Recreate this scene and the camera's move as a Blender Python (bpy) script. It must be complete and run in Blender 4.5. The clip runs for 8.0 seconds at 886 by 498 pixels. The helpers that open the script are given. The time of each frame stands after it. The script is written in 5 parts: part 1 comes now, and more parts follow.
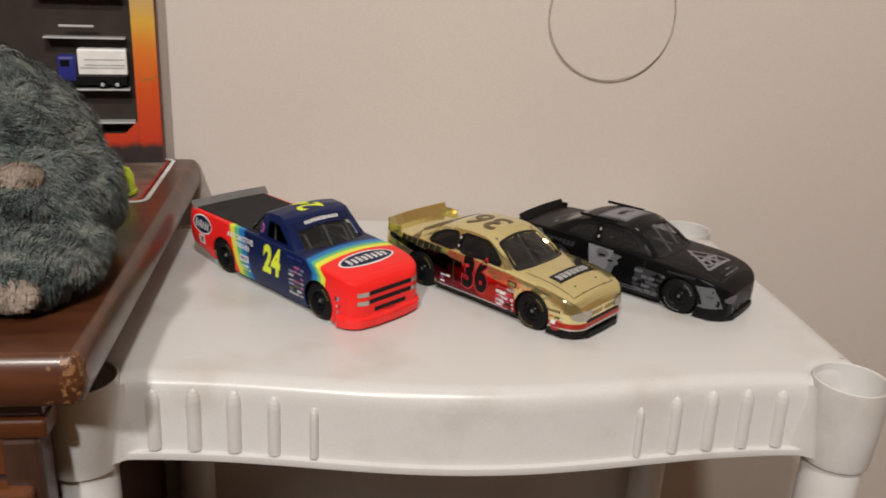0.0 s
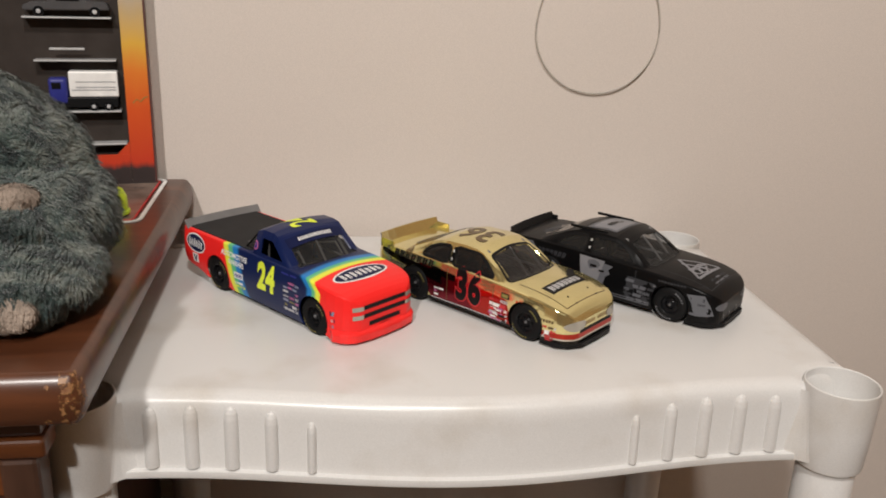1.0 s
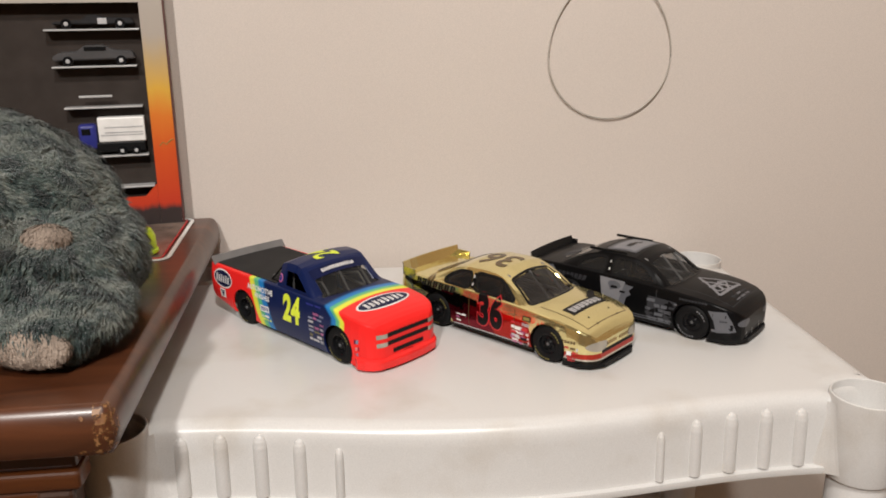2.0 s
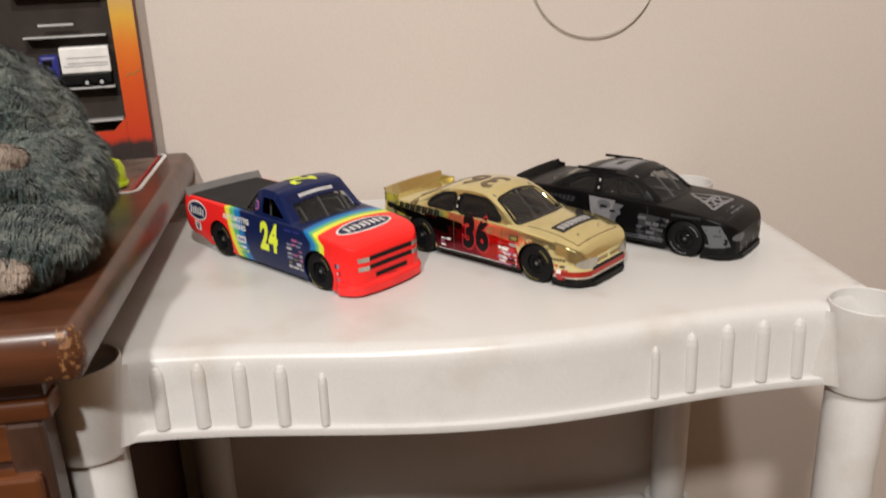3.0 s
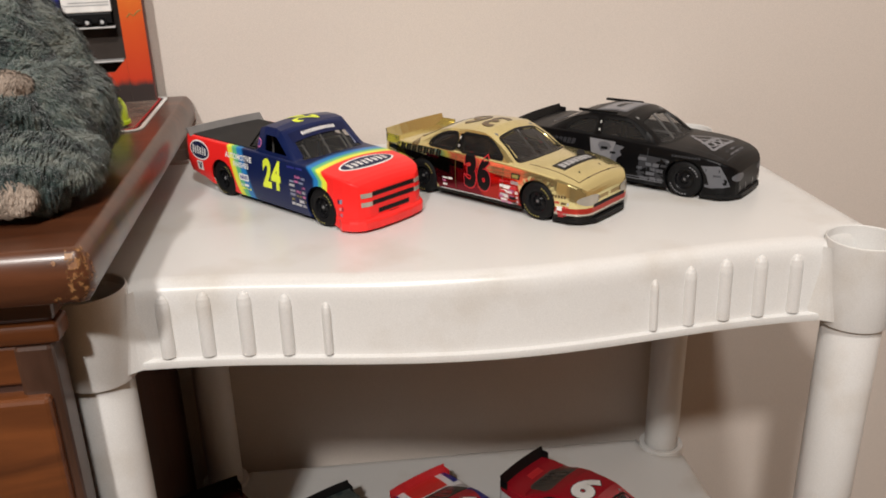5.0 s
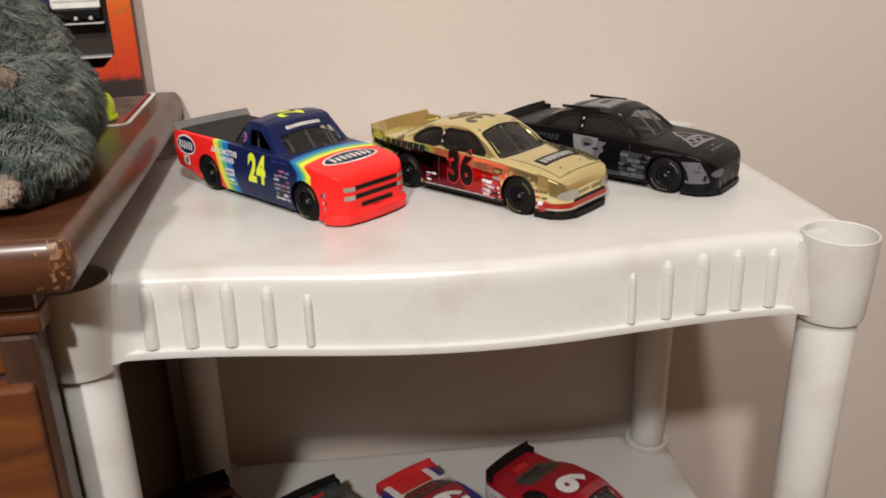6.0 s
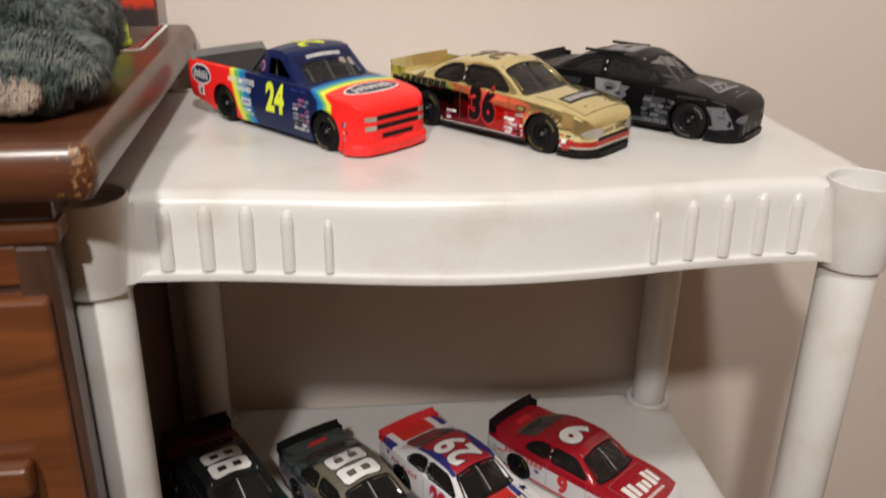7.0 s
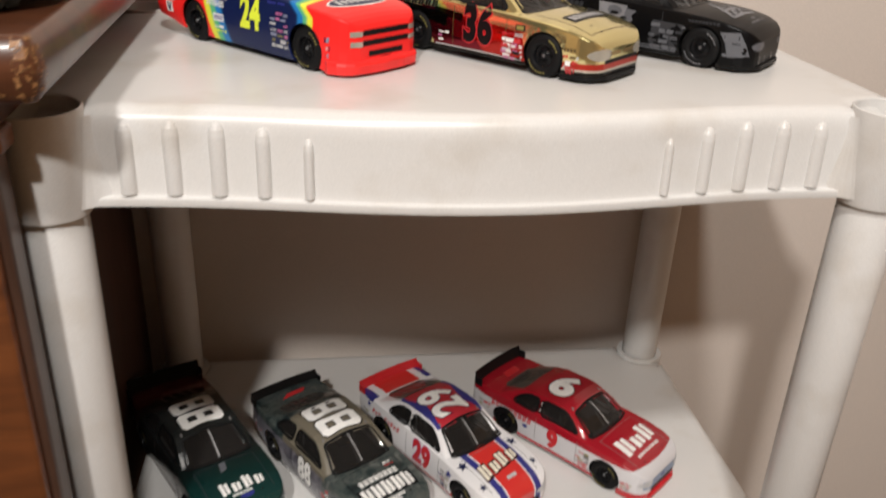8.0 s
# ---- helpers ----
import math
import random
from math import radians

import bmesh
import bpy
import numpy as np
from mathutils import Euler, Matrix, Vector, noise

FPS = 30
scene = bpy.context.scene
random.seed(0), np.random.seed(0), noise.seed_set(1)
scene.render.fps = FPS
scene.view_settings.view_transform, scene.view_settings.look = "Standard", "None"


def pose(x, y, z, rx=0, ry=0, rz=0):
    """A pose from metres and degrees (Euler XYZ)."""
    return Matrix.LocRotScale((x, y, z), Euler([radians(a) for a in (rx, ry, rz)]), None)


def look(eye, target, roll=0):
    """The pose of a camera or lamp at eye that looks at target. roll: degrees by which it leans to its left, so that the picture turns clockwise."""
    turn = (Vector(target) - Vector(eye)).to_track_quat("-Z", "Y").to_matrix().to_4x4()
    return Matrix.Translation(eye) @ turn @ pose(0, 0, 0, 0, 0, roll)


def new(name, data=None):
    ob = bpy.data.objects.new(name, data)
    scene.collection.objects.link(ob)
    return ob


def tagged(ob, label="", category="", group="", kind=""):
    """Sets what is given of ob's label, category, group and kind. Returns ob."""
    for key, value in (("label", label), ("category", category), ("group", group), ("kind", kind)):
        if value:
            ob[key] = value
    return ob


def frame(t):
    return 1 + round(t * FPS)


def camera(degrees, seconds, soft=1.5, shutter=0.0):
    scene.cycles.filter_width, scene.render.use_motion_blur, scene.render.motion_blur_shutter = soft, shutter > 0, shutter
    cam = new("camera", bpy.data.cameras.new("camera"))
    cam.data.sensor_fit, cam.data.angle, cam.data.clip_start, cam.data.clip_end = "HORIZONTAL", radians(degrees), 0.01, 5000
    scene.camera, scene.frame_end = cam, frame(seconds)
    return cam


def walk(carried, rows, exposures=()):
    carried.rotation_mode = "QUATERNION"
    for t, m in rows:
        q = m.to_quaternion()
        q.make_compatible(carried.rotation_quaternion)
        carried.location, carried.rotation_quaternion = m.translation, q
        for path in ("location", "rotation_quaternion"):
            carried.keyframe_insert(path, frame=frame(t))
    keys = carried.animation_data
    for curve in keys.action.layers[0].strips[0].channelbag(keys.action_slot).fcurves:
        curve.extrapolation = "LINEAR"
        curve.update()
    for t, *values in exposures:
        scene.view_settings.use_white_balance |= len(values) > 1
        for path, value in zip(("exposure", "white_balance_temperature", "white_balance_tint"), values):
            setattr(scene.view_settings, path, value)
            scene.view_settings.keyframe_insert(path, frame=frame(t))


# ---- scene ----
cam = camera(56.0, 8.0, soft=1.8, shutter=0.5)
PATH = [
    (0, (-0.081, -0.481, 1.078), (0.115, 1.387, 0.392), 3.1),
    (0.5, (-0.078, -0.486, 1.075), (0.173, 1.386, 0.418), 3.8),
    (1, (-0.084, -0.487, 1.077), (0.136, 1.393, 0.431), 2.2),
    (2.3, (-0.073, -0.502, 1.07), (0.072, 1.413, 0.513), -1.3),
    (2.5, (-0.069, -0.499, 1.063), (0.076, 1.411, 0.487), -1.8),
    (3, (-0.074, -0.484, 1.039), (0.102, 1.394, 0.375), -2.0),
    (3.5, (-0.07, -0.492, 1.031), (0.123, 1.366, 0.318), -1.4),
    (4, (-0.071, -0.488, 1.016), (0.139, 1.36, 0.282), -0.6),
    (4.5, (-0.077, -0.492, 1.016), (0.129, 1.358, 0.283), -1.1),
    (4.7, (-0.081, -0.494, 1.019), (0.106, 1.356, 0.284), -1.5),
    (5.8, (-0.076, -0.504, 1.017), (0.104, 1.349, 0.287), -1.6),
    (6, (-0.071, -0.506, 1.017), (0.119, 1.344, 0.282), -1.3),
    (6.5, (-0.079, -0.507, 0.999), (0.126, 1.332, 0.241), -0.6),
    (7, (-0.093, -0.507, 0.986), (0.119, 1.319, 0.198), 1.0),
    (7.2, (-0.103, -0.507, 0.966), (0.119, 1.308, 0.156), 1.7),
    (7.3, (-0.107, -0.505, 0.954), (0.122, 1.303, 0.132), 1.8),
    (7.5, (-0.108, -0.505, 0.937), (0.13, 1.29, 0.087), 2.1),
    (7.7, (-0.103, -0.501, 0.934), (0.147, 1.287, 0.071), 2.2),
    (7.8, (-0.103, -0.494, 0.936), (0.159, 1.291, 0.071), 2.1),
    (8, (-0.097, -0.47, 0.945), (0.167, 1.315, 0.083), 2.5),
]
walk(cam, [(t, look(eye, target, roll)) for t, eye, target, roll in PATH],
     exposures=[(0.0, -0.14), (0.5, -0.34), (1.0, -0.04), (2.5, 0.08), (3.5, 0.14), (6.5, 0.18), (7.0, 0.20), (7.5, 0.34), (7.7, 0.36), (8.0, 0.27)])

# ---- world and light ----
world = bpy.data.worlds.new("world")
scene.world = world
world.use_nodes = True
world.node_tree.nodes["Background"].inputs[0].default_value = (0.9, 0.85, 0.8, 1)
world.node_tree.nodes["Background"].inputs[1].default_value = 0.05

# two ceiling bulbs above and behind the camera
for bx, by, watts in ((-0.63, -1.77, 35.0), (-0.03, -1.00, 18.5)):
    bulb = bpy.data.lights.new("ceiling_bulb", "AREA")
    bulb.shape, bulb.size, bulb.energy, bulb.color = "DISK", 0.14, watts, (1.0, 0.957, 0.908)
    new("ceiling_bulb", bulb).matrix_world = look((bx, by, 2.34), (0.0, 0.2, 0.7))


# ---- materials ----
def nodes_of(name):
    m = bpy.data.materials.new(name)
    m.use_nodes = True
    t = m.node_tree
    return m, t, t.nodes["Principled BSDF"]


def bump(t, p, scale, strength, distance=0.001, detail=4.0, stretch=None):
    tc = t.nodes.new("ShaderNodeTexCoord")
    n = t.nodes.new("ShaderNodeTexNoise")
    n.inputs["Scale"].default_value, n.inputs["Detail"].default_value = scale, detail
    src = tc.outputs["Object"]
    if stretch:
        mp = t.nodes.new("ShaderNodeMapping")
        mp.inputs["Scale"].default_value = stretch
        t.links.new(src, mp.inputs["Vector"])
        src = mp.outputs["Vector"]
    t.links.new(src, n.inputs["Vector"])
    b = t.nodes.new("ShaderNodeBump")
    b.inputs["Strength"].default_value, b.inputs["Distance"].default_value = strength, distance
    t.links.new(n.outputs["Fac"], b.inputs["Height"])
    t.links.new(b.outputs["Normal"], p.inputs["Normal"])
    return n


def ramp(t, source, stops, mode="LINEAR"):
    r = t.nodes.new("ShaderNodeValToRGB")
    r.color_ramp.interpolation = mode
    e = r.color_ramp.elements
    while len(e) < len(stops):
        e.new(0.5)
    for k, (pos, col) in enumerate(stops):
        e[k].position, e[k].color = pos, (*col, 1)
    t.links.new(source, r.inputs["Fac"])
    return r.outputs["Color"]


def plain(name, col, rough=0.45, metal=0.0, coat=0.0, vary=0.12, scale=60.0, relief=0.0, relief_scale=300.0):
    m, t, p = nodes_of(name)
    p.inputs["Roughness"].default_value, p.inputs["Metallic"].default_value = rough, metal
    p.inputs["Coat Weight"].default_value = coat
    p.inputs["Specular IOR Level"].default_value = 0.5 if max(col) > 0.05 else 0.16
    tc = t.nodes.new("ShaderNodeTexCoord")
    n = t.nodes.new("ShaderNodeTexNoise")
    n.inputs["Scale"].default_value, n.inputs["Detail"].default_value = scale, 6
    t.links.new(tc.outputs["Object"], n.inputs["Vector"])
    lo = tuple(c * (1 - vary) for c in col)
    hi = tuple(min(1, c * (1 + vary)) for c in col)
    t.links.new(ramp(t, n.outputs["Fac"], [(0.3, lo), (0.7, hi)]), p.inputs["Base Color"])
    if relief:
        bump(t, p, relief_scale, relief)
    return m


def two_scale(name, base, stain, rough, fine=220.0, coarse=9.0, amount=(0.45, 0.75), relief=0.1, relief_scale=400.0, distance=0.0005):
    """A surface with blotches of a second colour and fine speckle."""
    m, t, p = nodes_of(name)
    p.inputs["Roughness"].default_value = rough
    tc = t.nodes.new("ShaderNodeTexCoord")
    a, b = t.nodes.new("ShaderNodeTexNoise"), t.nodes.new("ShaderNodeTexNoise")
    a.inputs["Scale"].default_value, a.inputs["Detail"].default_value = coarse, 8
    b.inputs["Scale"].default_value, b.inputs["Detail"].default_value = fine, 5
    for n in (a, b):
        t.links.new(tc.outputs["Object"], n.inputs["Vector"])
    c1 = ramp(t, a.outputs["Fac"], [(amount[0], base), (amount[1], stain)])
    c2 = ramp(t, b.outputs["Fac"], [(0.35, (0.9, 0.9, 0.9)), (0.65, (1, 1, 1))])
    mix = t.nodes.new("ShaderNodeMix")
    mix.data_type, mix.blend_type = "RGBA", "MULTIPLY"
    mix.inputs["Factor"].default_value = 1.0
    t.links.new(c1, mix.inputs[6])
    t.links.new(c2, mix.inputs[7])
    t.links.new(mix.outputs[2], p.inputs["Base Color"])
    bump(t, p, relief_scale, relief, distance)
    return m


def wood(name, dark, light, rough, axis):
    """Varnished wood with the grain along one axis."""
    m, t, p = nodes_of(name)
    p.inputs["Coat Weight"].default_value, p.inputs["Coat Roughness"].default_value = 0.35, 0.22
    tc, mp = t.nodes.new("ShaderNodeTexCoord"), t.nodes.new("ShaderNodeMapping")
    mp.inputs["Scale"].default_value = tuple(1.0 if k == axis else 7.0 for k in range(3))
    n, w = t.nodes.new("ShaderNodeTexNoise"), t.nodes.new("ShaderNodeTexNoise")
    n.inputs["Scale"].default_value, n.inputs["Detail"].default_value = 6.0, 9
    n.inputs["Distortion"].default_value = 1.2
    w.inputs["Scale"].default_value, w.inputs["Detail"].default_value = 5.0, 4
    t.links.new(tc.outputs["Object"], mp.inputs["Vector"])
    t.links.new(mp.outputs["Vector"], n.inputs["Vector"])
    t.links.new(tc.outputs["Object"], w.inputs["Vector"])
    c1 = ramp(t, n.outputs["Fac"], [(0.3, dark), (0.72, light)])
    c2 = ramp(t, w.outputs["Fac"], [(0.3, (0.72, 0.68, 0.66)), (0.7, (1, 1, 1))])
    mix = t.nodes.new("ShaderNodeMix")
    mix.data_type, mix.blend_type = "RGBA", "MULTIPLY"
    mix.inputs["Factor"].default_value = 1.0
    t.links.new(c1, mix.inputs[6])
    t.links.new(c2, mix.inputs[7])
    t.links.new(mix.outputs[2], p.inputs["Base Color"])
    t.links.new(ramp(t, w.outputs["Fac"], [(0.3, (rough,) * 3), (0.7, (rough + 0.15,) * 3)]), p.inputs["Roughness"])
    b = t.nodes.new("ShaderNodeBump")
    b.inputs["Strength"].default_value, b.inputs["Distance"].default_value = 0.15, 0.0005
    t.links.new(n.outputs["Fac"], b.inputs["Height"])
    t.links.new(b.outputs["Normal"], p.inputs["Normal"])
    return m


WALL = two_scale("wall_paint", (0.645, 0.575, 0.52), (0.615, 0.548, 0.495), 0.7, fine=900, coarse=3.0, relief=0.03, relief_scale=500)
# far walls and ceiling: brown tones set for warm, dim bounce light
ROOM = two_scale("far_wall_bounce_tint", (0.45, 0.285, 0.155), (0.41, 0.26, 0.14), 0.8)
CEIL = two_scale("ceiling_bounce_tint", (0.30, 0.24, 0.18), (0.28, 0.225, 0.17), 0.9)
CARPET = two_scale("carpet", (0.160, 0.112, 0.072), (0.128, 0.088, 0.058), 0.95, fine=500, relief=0.6, relief_scale=900, distance=0.003)
SKIRT = wood("baseboard_wood", (0.10, 0.05, 0.03), (0.2, 0.1, 0.06), 0.4, 0)
RESIN = two_scale("white_resin", (0.675, 0.665, 0.65), (0.50, 0.45, 0.385), 0.30, fine=1400, coarse=13.0, amount=(0.54, 0.86), relief=0.08, relief_scale=1800, distance=0.0003)
WOOD_TOP = wood("cherry_wood_top", (0.052, 0.017, 0.007), (0.125, 0.042, 0.017), 0.3, 0)
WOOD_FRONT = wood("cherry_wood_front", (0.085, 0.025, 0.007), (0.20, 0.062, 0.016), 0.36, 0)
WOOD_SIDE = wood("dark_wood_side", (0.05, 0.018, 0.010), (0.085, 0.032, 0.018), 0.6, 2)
POST = wood("grey_brown_edge", (0.05, 0.023, 0.014), (0.09, 0.043, 0.028), 0.35, 2)
WORN = two_scale("worn_bare_wood", (0.31, 0.155, 0.062), (0.17, 0.068, 0.026), 0.45, fine=600, coarse=160, amount=(0.4, 0.62), relief=0.4)


def ragged(m, scale, low, high):
    """Lets a worn patch break up at its edges, with the varnish showing through."""
    t = m.node_tree
    tc, n, tr, mx = (t.nodes.new(k) for k in ("ShaderNodeTexCoord", "ShaderNodeTexNoise", "ShaderNodeBsdfTransparent", "ShaderNodeMixShader"))
    n.inputs["Scale"].default_value, n.inputs["Detail"].default_value = scale, 6
    t.links.new(tc.outputs["Object"], n.inputs["Vector"])
    t.links.new(ramp(t, n.outputs["Fac"], [(low, (0, 0, 0)), (high, (1, 1, 1))]), mx.inputs[0])
    t.links.new(tr.outputs[0], mx.inputs[1])
    t.links.new(t.nodes["Principled BSDF"].outputs[0], mx.inputs[2])
    t.links.new(mx.outputs[0], t.nodes["Material Output"].inputs["Surface"])


ragged(WORN, 330.0, 0.48, 0.58)
BRASS = plain("aged_brass", (0.5, 0.36, 0.17), 0.35, 1.0)
RUBBER = plain("tyre_rubber", (0.0055, 0.0055, 0.006), 0.62, relief=0.05)
RIM = plain("black_rim_paint", (0.008, 0.008, 0.009), 0.25)
HUBM = plain("hub_metal", (0.25, 0.25, 0.26), 0.35, 0.8)
DARK = plain("black_plastic", (0.007, 0.007, 0.0075), 0.45)
GREYP = plain("grey_plastic", (0.155, 0.15, 0.148), 0.5)
BEDM = plain("bed_cover", (0.026, 0.025, 0.025), 0.75, relief=0.1, relief_scale=900)
WHITE = plain("white_print", (0.8, 0.79, 0.77), 0.4)
YELLOW = plain("yellow_print", (0.72, 0.82, 0.05), 0.4)
TYREYEL = plain("tyre_lettering", (0.26, 0.22, 0.06), 0.5)
BLACK = plain("black_print", (0.006, 0.006, 0.0065), 0.35)
NAVY = plain("navy_print", (0.008, 0.012, 0.050), 0.4)
REDP = plain("red_print", (0.52, 0.022, 0.028), 0.35)
BLUEP = plain("blue_print", (0.025, 0.030, 0.20), 0.35)
PINKP = plain("pink_print", (0.5, 0.14, 0.3), 0.4)
GHOST = plain("ghost_grey_print", (0.105, 0.108, 0.122), 0.45)
GHOST2 = plain("ghost_mid_grey_print", (0.040, 0.041, 0.046), 0.45)
SILVER = plain("silver_print", (0.55, 0.55, 0.56), 0.35, 0.3)
LAMPM = plain("headlight_print", (0.45, 0.42, 0.36), 0.2, 0.4)


def glass(name, tint, see):
    m, t, p = nodes_of(name)
    p.inputs["Base Color"].default_value = (*tint, 1)
    p.inputs["Roughness"].default_value = 0.06
    tr = t.nodes.new("ShaderNodeBsdfTransparent")
    tr.inputs["Color"].default_value = (0.8, 0.8, 0.8, 1)
    mx = t.nodes.new("ShaderNodeMixShader")
    mx.inputs[0].default_value = see
    out = t.nodes["Material Output"]
    t.links.new(p.outputs[0], mx.inputs[1])
    t.links.new(tr.outputs[0], mx.inputs[2])
    t.links.new(mx.outputs[0], out.inputs["Surface"])
    return m


GLASS = glass("clear_car_window", (0.05, 0.05, 0.05), 0.66)
SMOKE = glass("smoked_car_window", (0.022, 0.020, 0.019), 0.35)


# ---- mesh helpers ----
def finish(bm, mat, name, smooth=40):
    """A mesh from a bmesh, smooth but for edges sharper than the angle."""
    bm.normal_update()
    for f in bm.faces:
        f.smooth = not f.tag
    lim = radians(smooth)
    for e in bm.edges:
        if len(e.link_faces) == 2 and e.calc_face_angle(0) > lim:
            e.smooth = False
    me = bpy.data.meshes.new(name)
    bm.to_mesh(me)
    bm.free()
    for m in (mat if isinstance(mat, (list, tuple)) else [mat]):
        me.materials.append(m)
    return me


def part(name, bm, mat, parent=None, label="", smooth=40):
    ob = new(name, finish(bm, mat, name, smooth))
    if parent is not None:
        ob.parent = parent
    if label:
        ob["label"] = label
    return ob


def thing(name, m, label, category, group="", kind=""):
    ob = new(name)
    ob.empty_display_size = 0.02
    ob.matrix_basis = m
    return tagged(ob, label, category, group, kind)


def box_bm(x0, x1, y0, y1, z0, z1, bevel=0.0, segs=2, bm=None):
    bm = bm or bmesh.new()
    r = bmesh.ops.create_cube(bm, size=1.0)
    for v in r["verts"]:
        v.co = Vector(((x0 + x1) / 2 + v.co.x * (x1 - x0), (y0 + y1) / 2 + v.co.y * (y1 - y0), (z0 + z1) / 2 + v.co.z * (z1 - z0)))
    if bevel:
        es = list({e for v in r["verts"] for e in v.link_edges})
        bmesh.ops.bevel(bm, geom=es, offset=bevel, segments=segs, profile=0.5, affect="EDGES")
    return bm


def lathe_bm(profile, n=32, bm=None, m=None):
    """Turns (radius, z) pairs about the z axis."""
    bm = bm or bmesh.new()
    rings = []
    for r, z in profile:
        ring = []
        for k in range(n if r > 1e-6 else 1):
            a = 2 * math.pi * k / n
            co = Vector((r * math.cos(a), r * math.sin(a), z))
            ring.append(bm.verts.new(m @ co if m else co))
        rings.append(ring)
    for a, b in zip(rings, rings[1:]):
        for k in range(n):
            k2 = (k + 1) % n
            q = [a[k % len(a)], a[k2 % len(a)], b[k2 % len(b)], b[k % len(b)]]
            q = list(dict.fromkeys(q))
            if len(q) > 2:
                bm.faces.new(q)
    return bm


def tube_bm(points, radius, n=8, closed=False, bm=None):
    """A round tube along points."""
    bm = bm or bmesh.new()
    pts = [Vector(p) for p in points]
    rings = []
    for k, p in enumerate(pts):
        a = pts[k - 1] if (k or closed) else p
        b = pts[(k + 1) % len(pts)] if (k < len(pts) - 1 or closed) else p
        q = (b - a).to_track_quat("Z", "Y")
        rings.append([bm.verts.new(p + q @ Vector((radius * math.cos(2 * math.pi * j / n), radius * math.sin(2 * math.pi * j / n), 0))) for j in range(n)])
    pairs = list(zip(rings, rings[1:])) + ([(rings[-1], rings[0])] if closed else [])
    for a, b in pairs:
        for j in range(n):
            bm.faces.new((a[j], a[(j + 1) % n], b[(j + 1) % n], b[j]))
    if not closed:
        bm.faces.new(rings[0][::-1])
        bm.faces.new(rings[-1])
    return bm


def setting(name, bm, mat, label, category):
    return tagged(part(name, bm, mat), label, category, kind="structure")


# ---- the room ----
WY = 0.362
setting("wall_north", box_bm(-1.7, 1.7, WY, WY + 0.12, 0.0, 2.45), WALL, "warm cream painted plaster wall behind the shelf", "wall")
# out-of-view walls and ceiling close the room and hold down its bounce
setting("wall_south", box_bm(-1.7, 1.7, -2.92, -2.8, 0.0, 2.45), ROOM, "unseen tan wall closing the room, toned for bounce light", "wall")
setting("wall_east", box_bm(1.7, 1.82, -2.92, WY + 0.12, 0.0, 2.45), ROOM, "unseen tan side wall, toned for bounce light", "wall")
setting("wall_west", box_bm(-1.82, -1.7, -2.92, WY + 0.12, 0.0, 2.45), ROOM, "unseen tan side wall, toned for bounce light", "wall")
setting("ceiling", box_bm(-1.82, 1.82, -2.92, WY + 0.12, 2.45, 2.55), CEIL, "unseen dull brown ceiling, toned for bounce light", "ceiling")
setting("floor", box_bm(-1.82, 1.82, -2.92, WY + 0.12, -0.1, 0.0), CARPET, "brown carpeted floor of the room", "floor")
setting("baseboard", box_bm(-1.7, 1.7, WY - 0.014, WY - 0.001, 0.0, 0.125, 0.004), SKIRT, "dark brown wooden baseboard along the wall", "baseboard")


# ---- plastic shelf ----
TOP, LOW = 0.807, 0.419
CX = {-1: -0.2600, 1: 0.2615}
CYF, CYB = 0.006, 0.331


def front_y(x):
    return 0.006 - (0.021 * math.cos(math.pi * x / 0.45) ** 2 if abs(x) < 0.225 else 0.0)


def outline():
    """The board's edge, notched round the four leg sockets."""
    xr, xl, r = 0.284, -0.279, 0.0215
    fr, br, bl, fl = (Vector((CX[sd], cy)) for sd, cy in ((1, CYF), (1, CYB), (-1, CYB), (-1, CYF)))
    arc = lambda c, a0, a1, n: [(c.x + r * math.cos(radians(a)), c.y + r * math.sin(radians(a))) for a in np.linspace(a0, a1, n)]
    pts = [(x, front_y(x)) for x in np.linspace(fl.x + r + 0.011, fr.x - r - 0.011, 77)]
    pts += [(fr.x - r, fr.y)] + arc(fr, 150, 90, 6) + [(xr, fr.y + r + 0.001)]
    pts += [(xr, y) for y in np.linspace(fr.y + r + 0.012, br.y - r - 0.012, 14)] + [(xr, br.y - r - 0.001)]
    pts += arc(br, -90, -178, 8) + [(br.x - r, br.y + 0.018)]
    pts += [(x, br.y + 0.018) for x in np.linspace(br.x - r - 0.012, bl.x + r + 0.012, 20)]
    pts += [(bl.x + r, bl.y + 0.018)] + arc(bl, -2, -90, 8) + [(xl, bl.y - r - 0.001)]
    pts += [(xl, y) for y in np.linspace(bl.y - r - 0.012, fl.y + r + 0.012, 14)] + [(xl, fl.y + r + 0.001)]
    pts += arc(fl, 90, 30, 6) + [(fl.x + r, fl.y)]
    return [Vector((x, y, 0)) for x, y in pts]


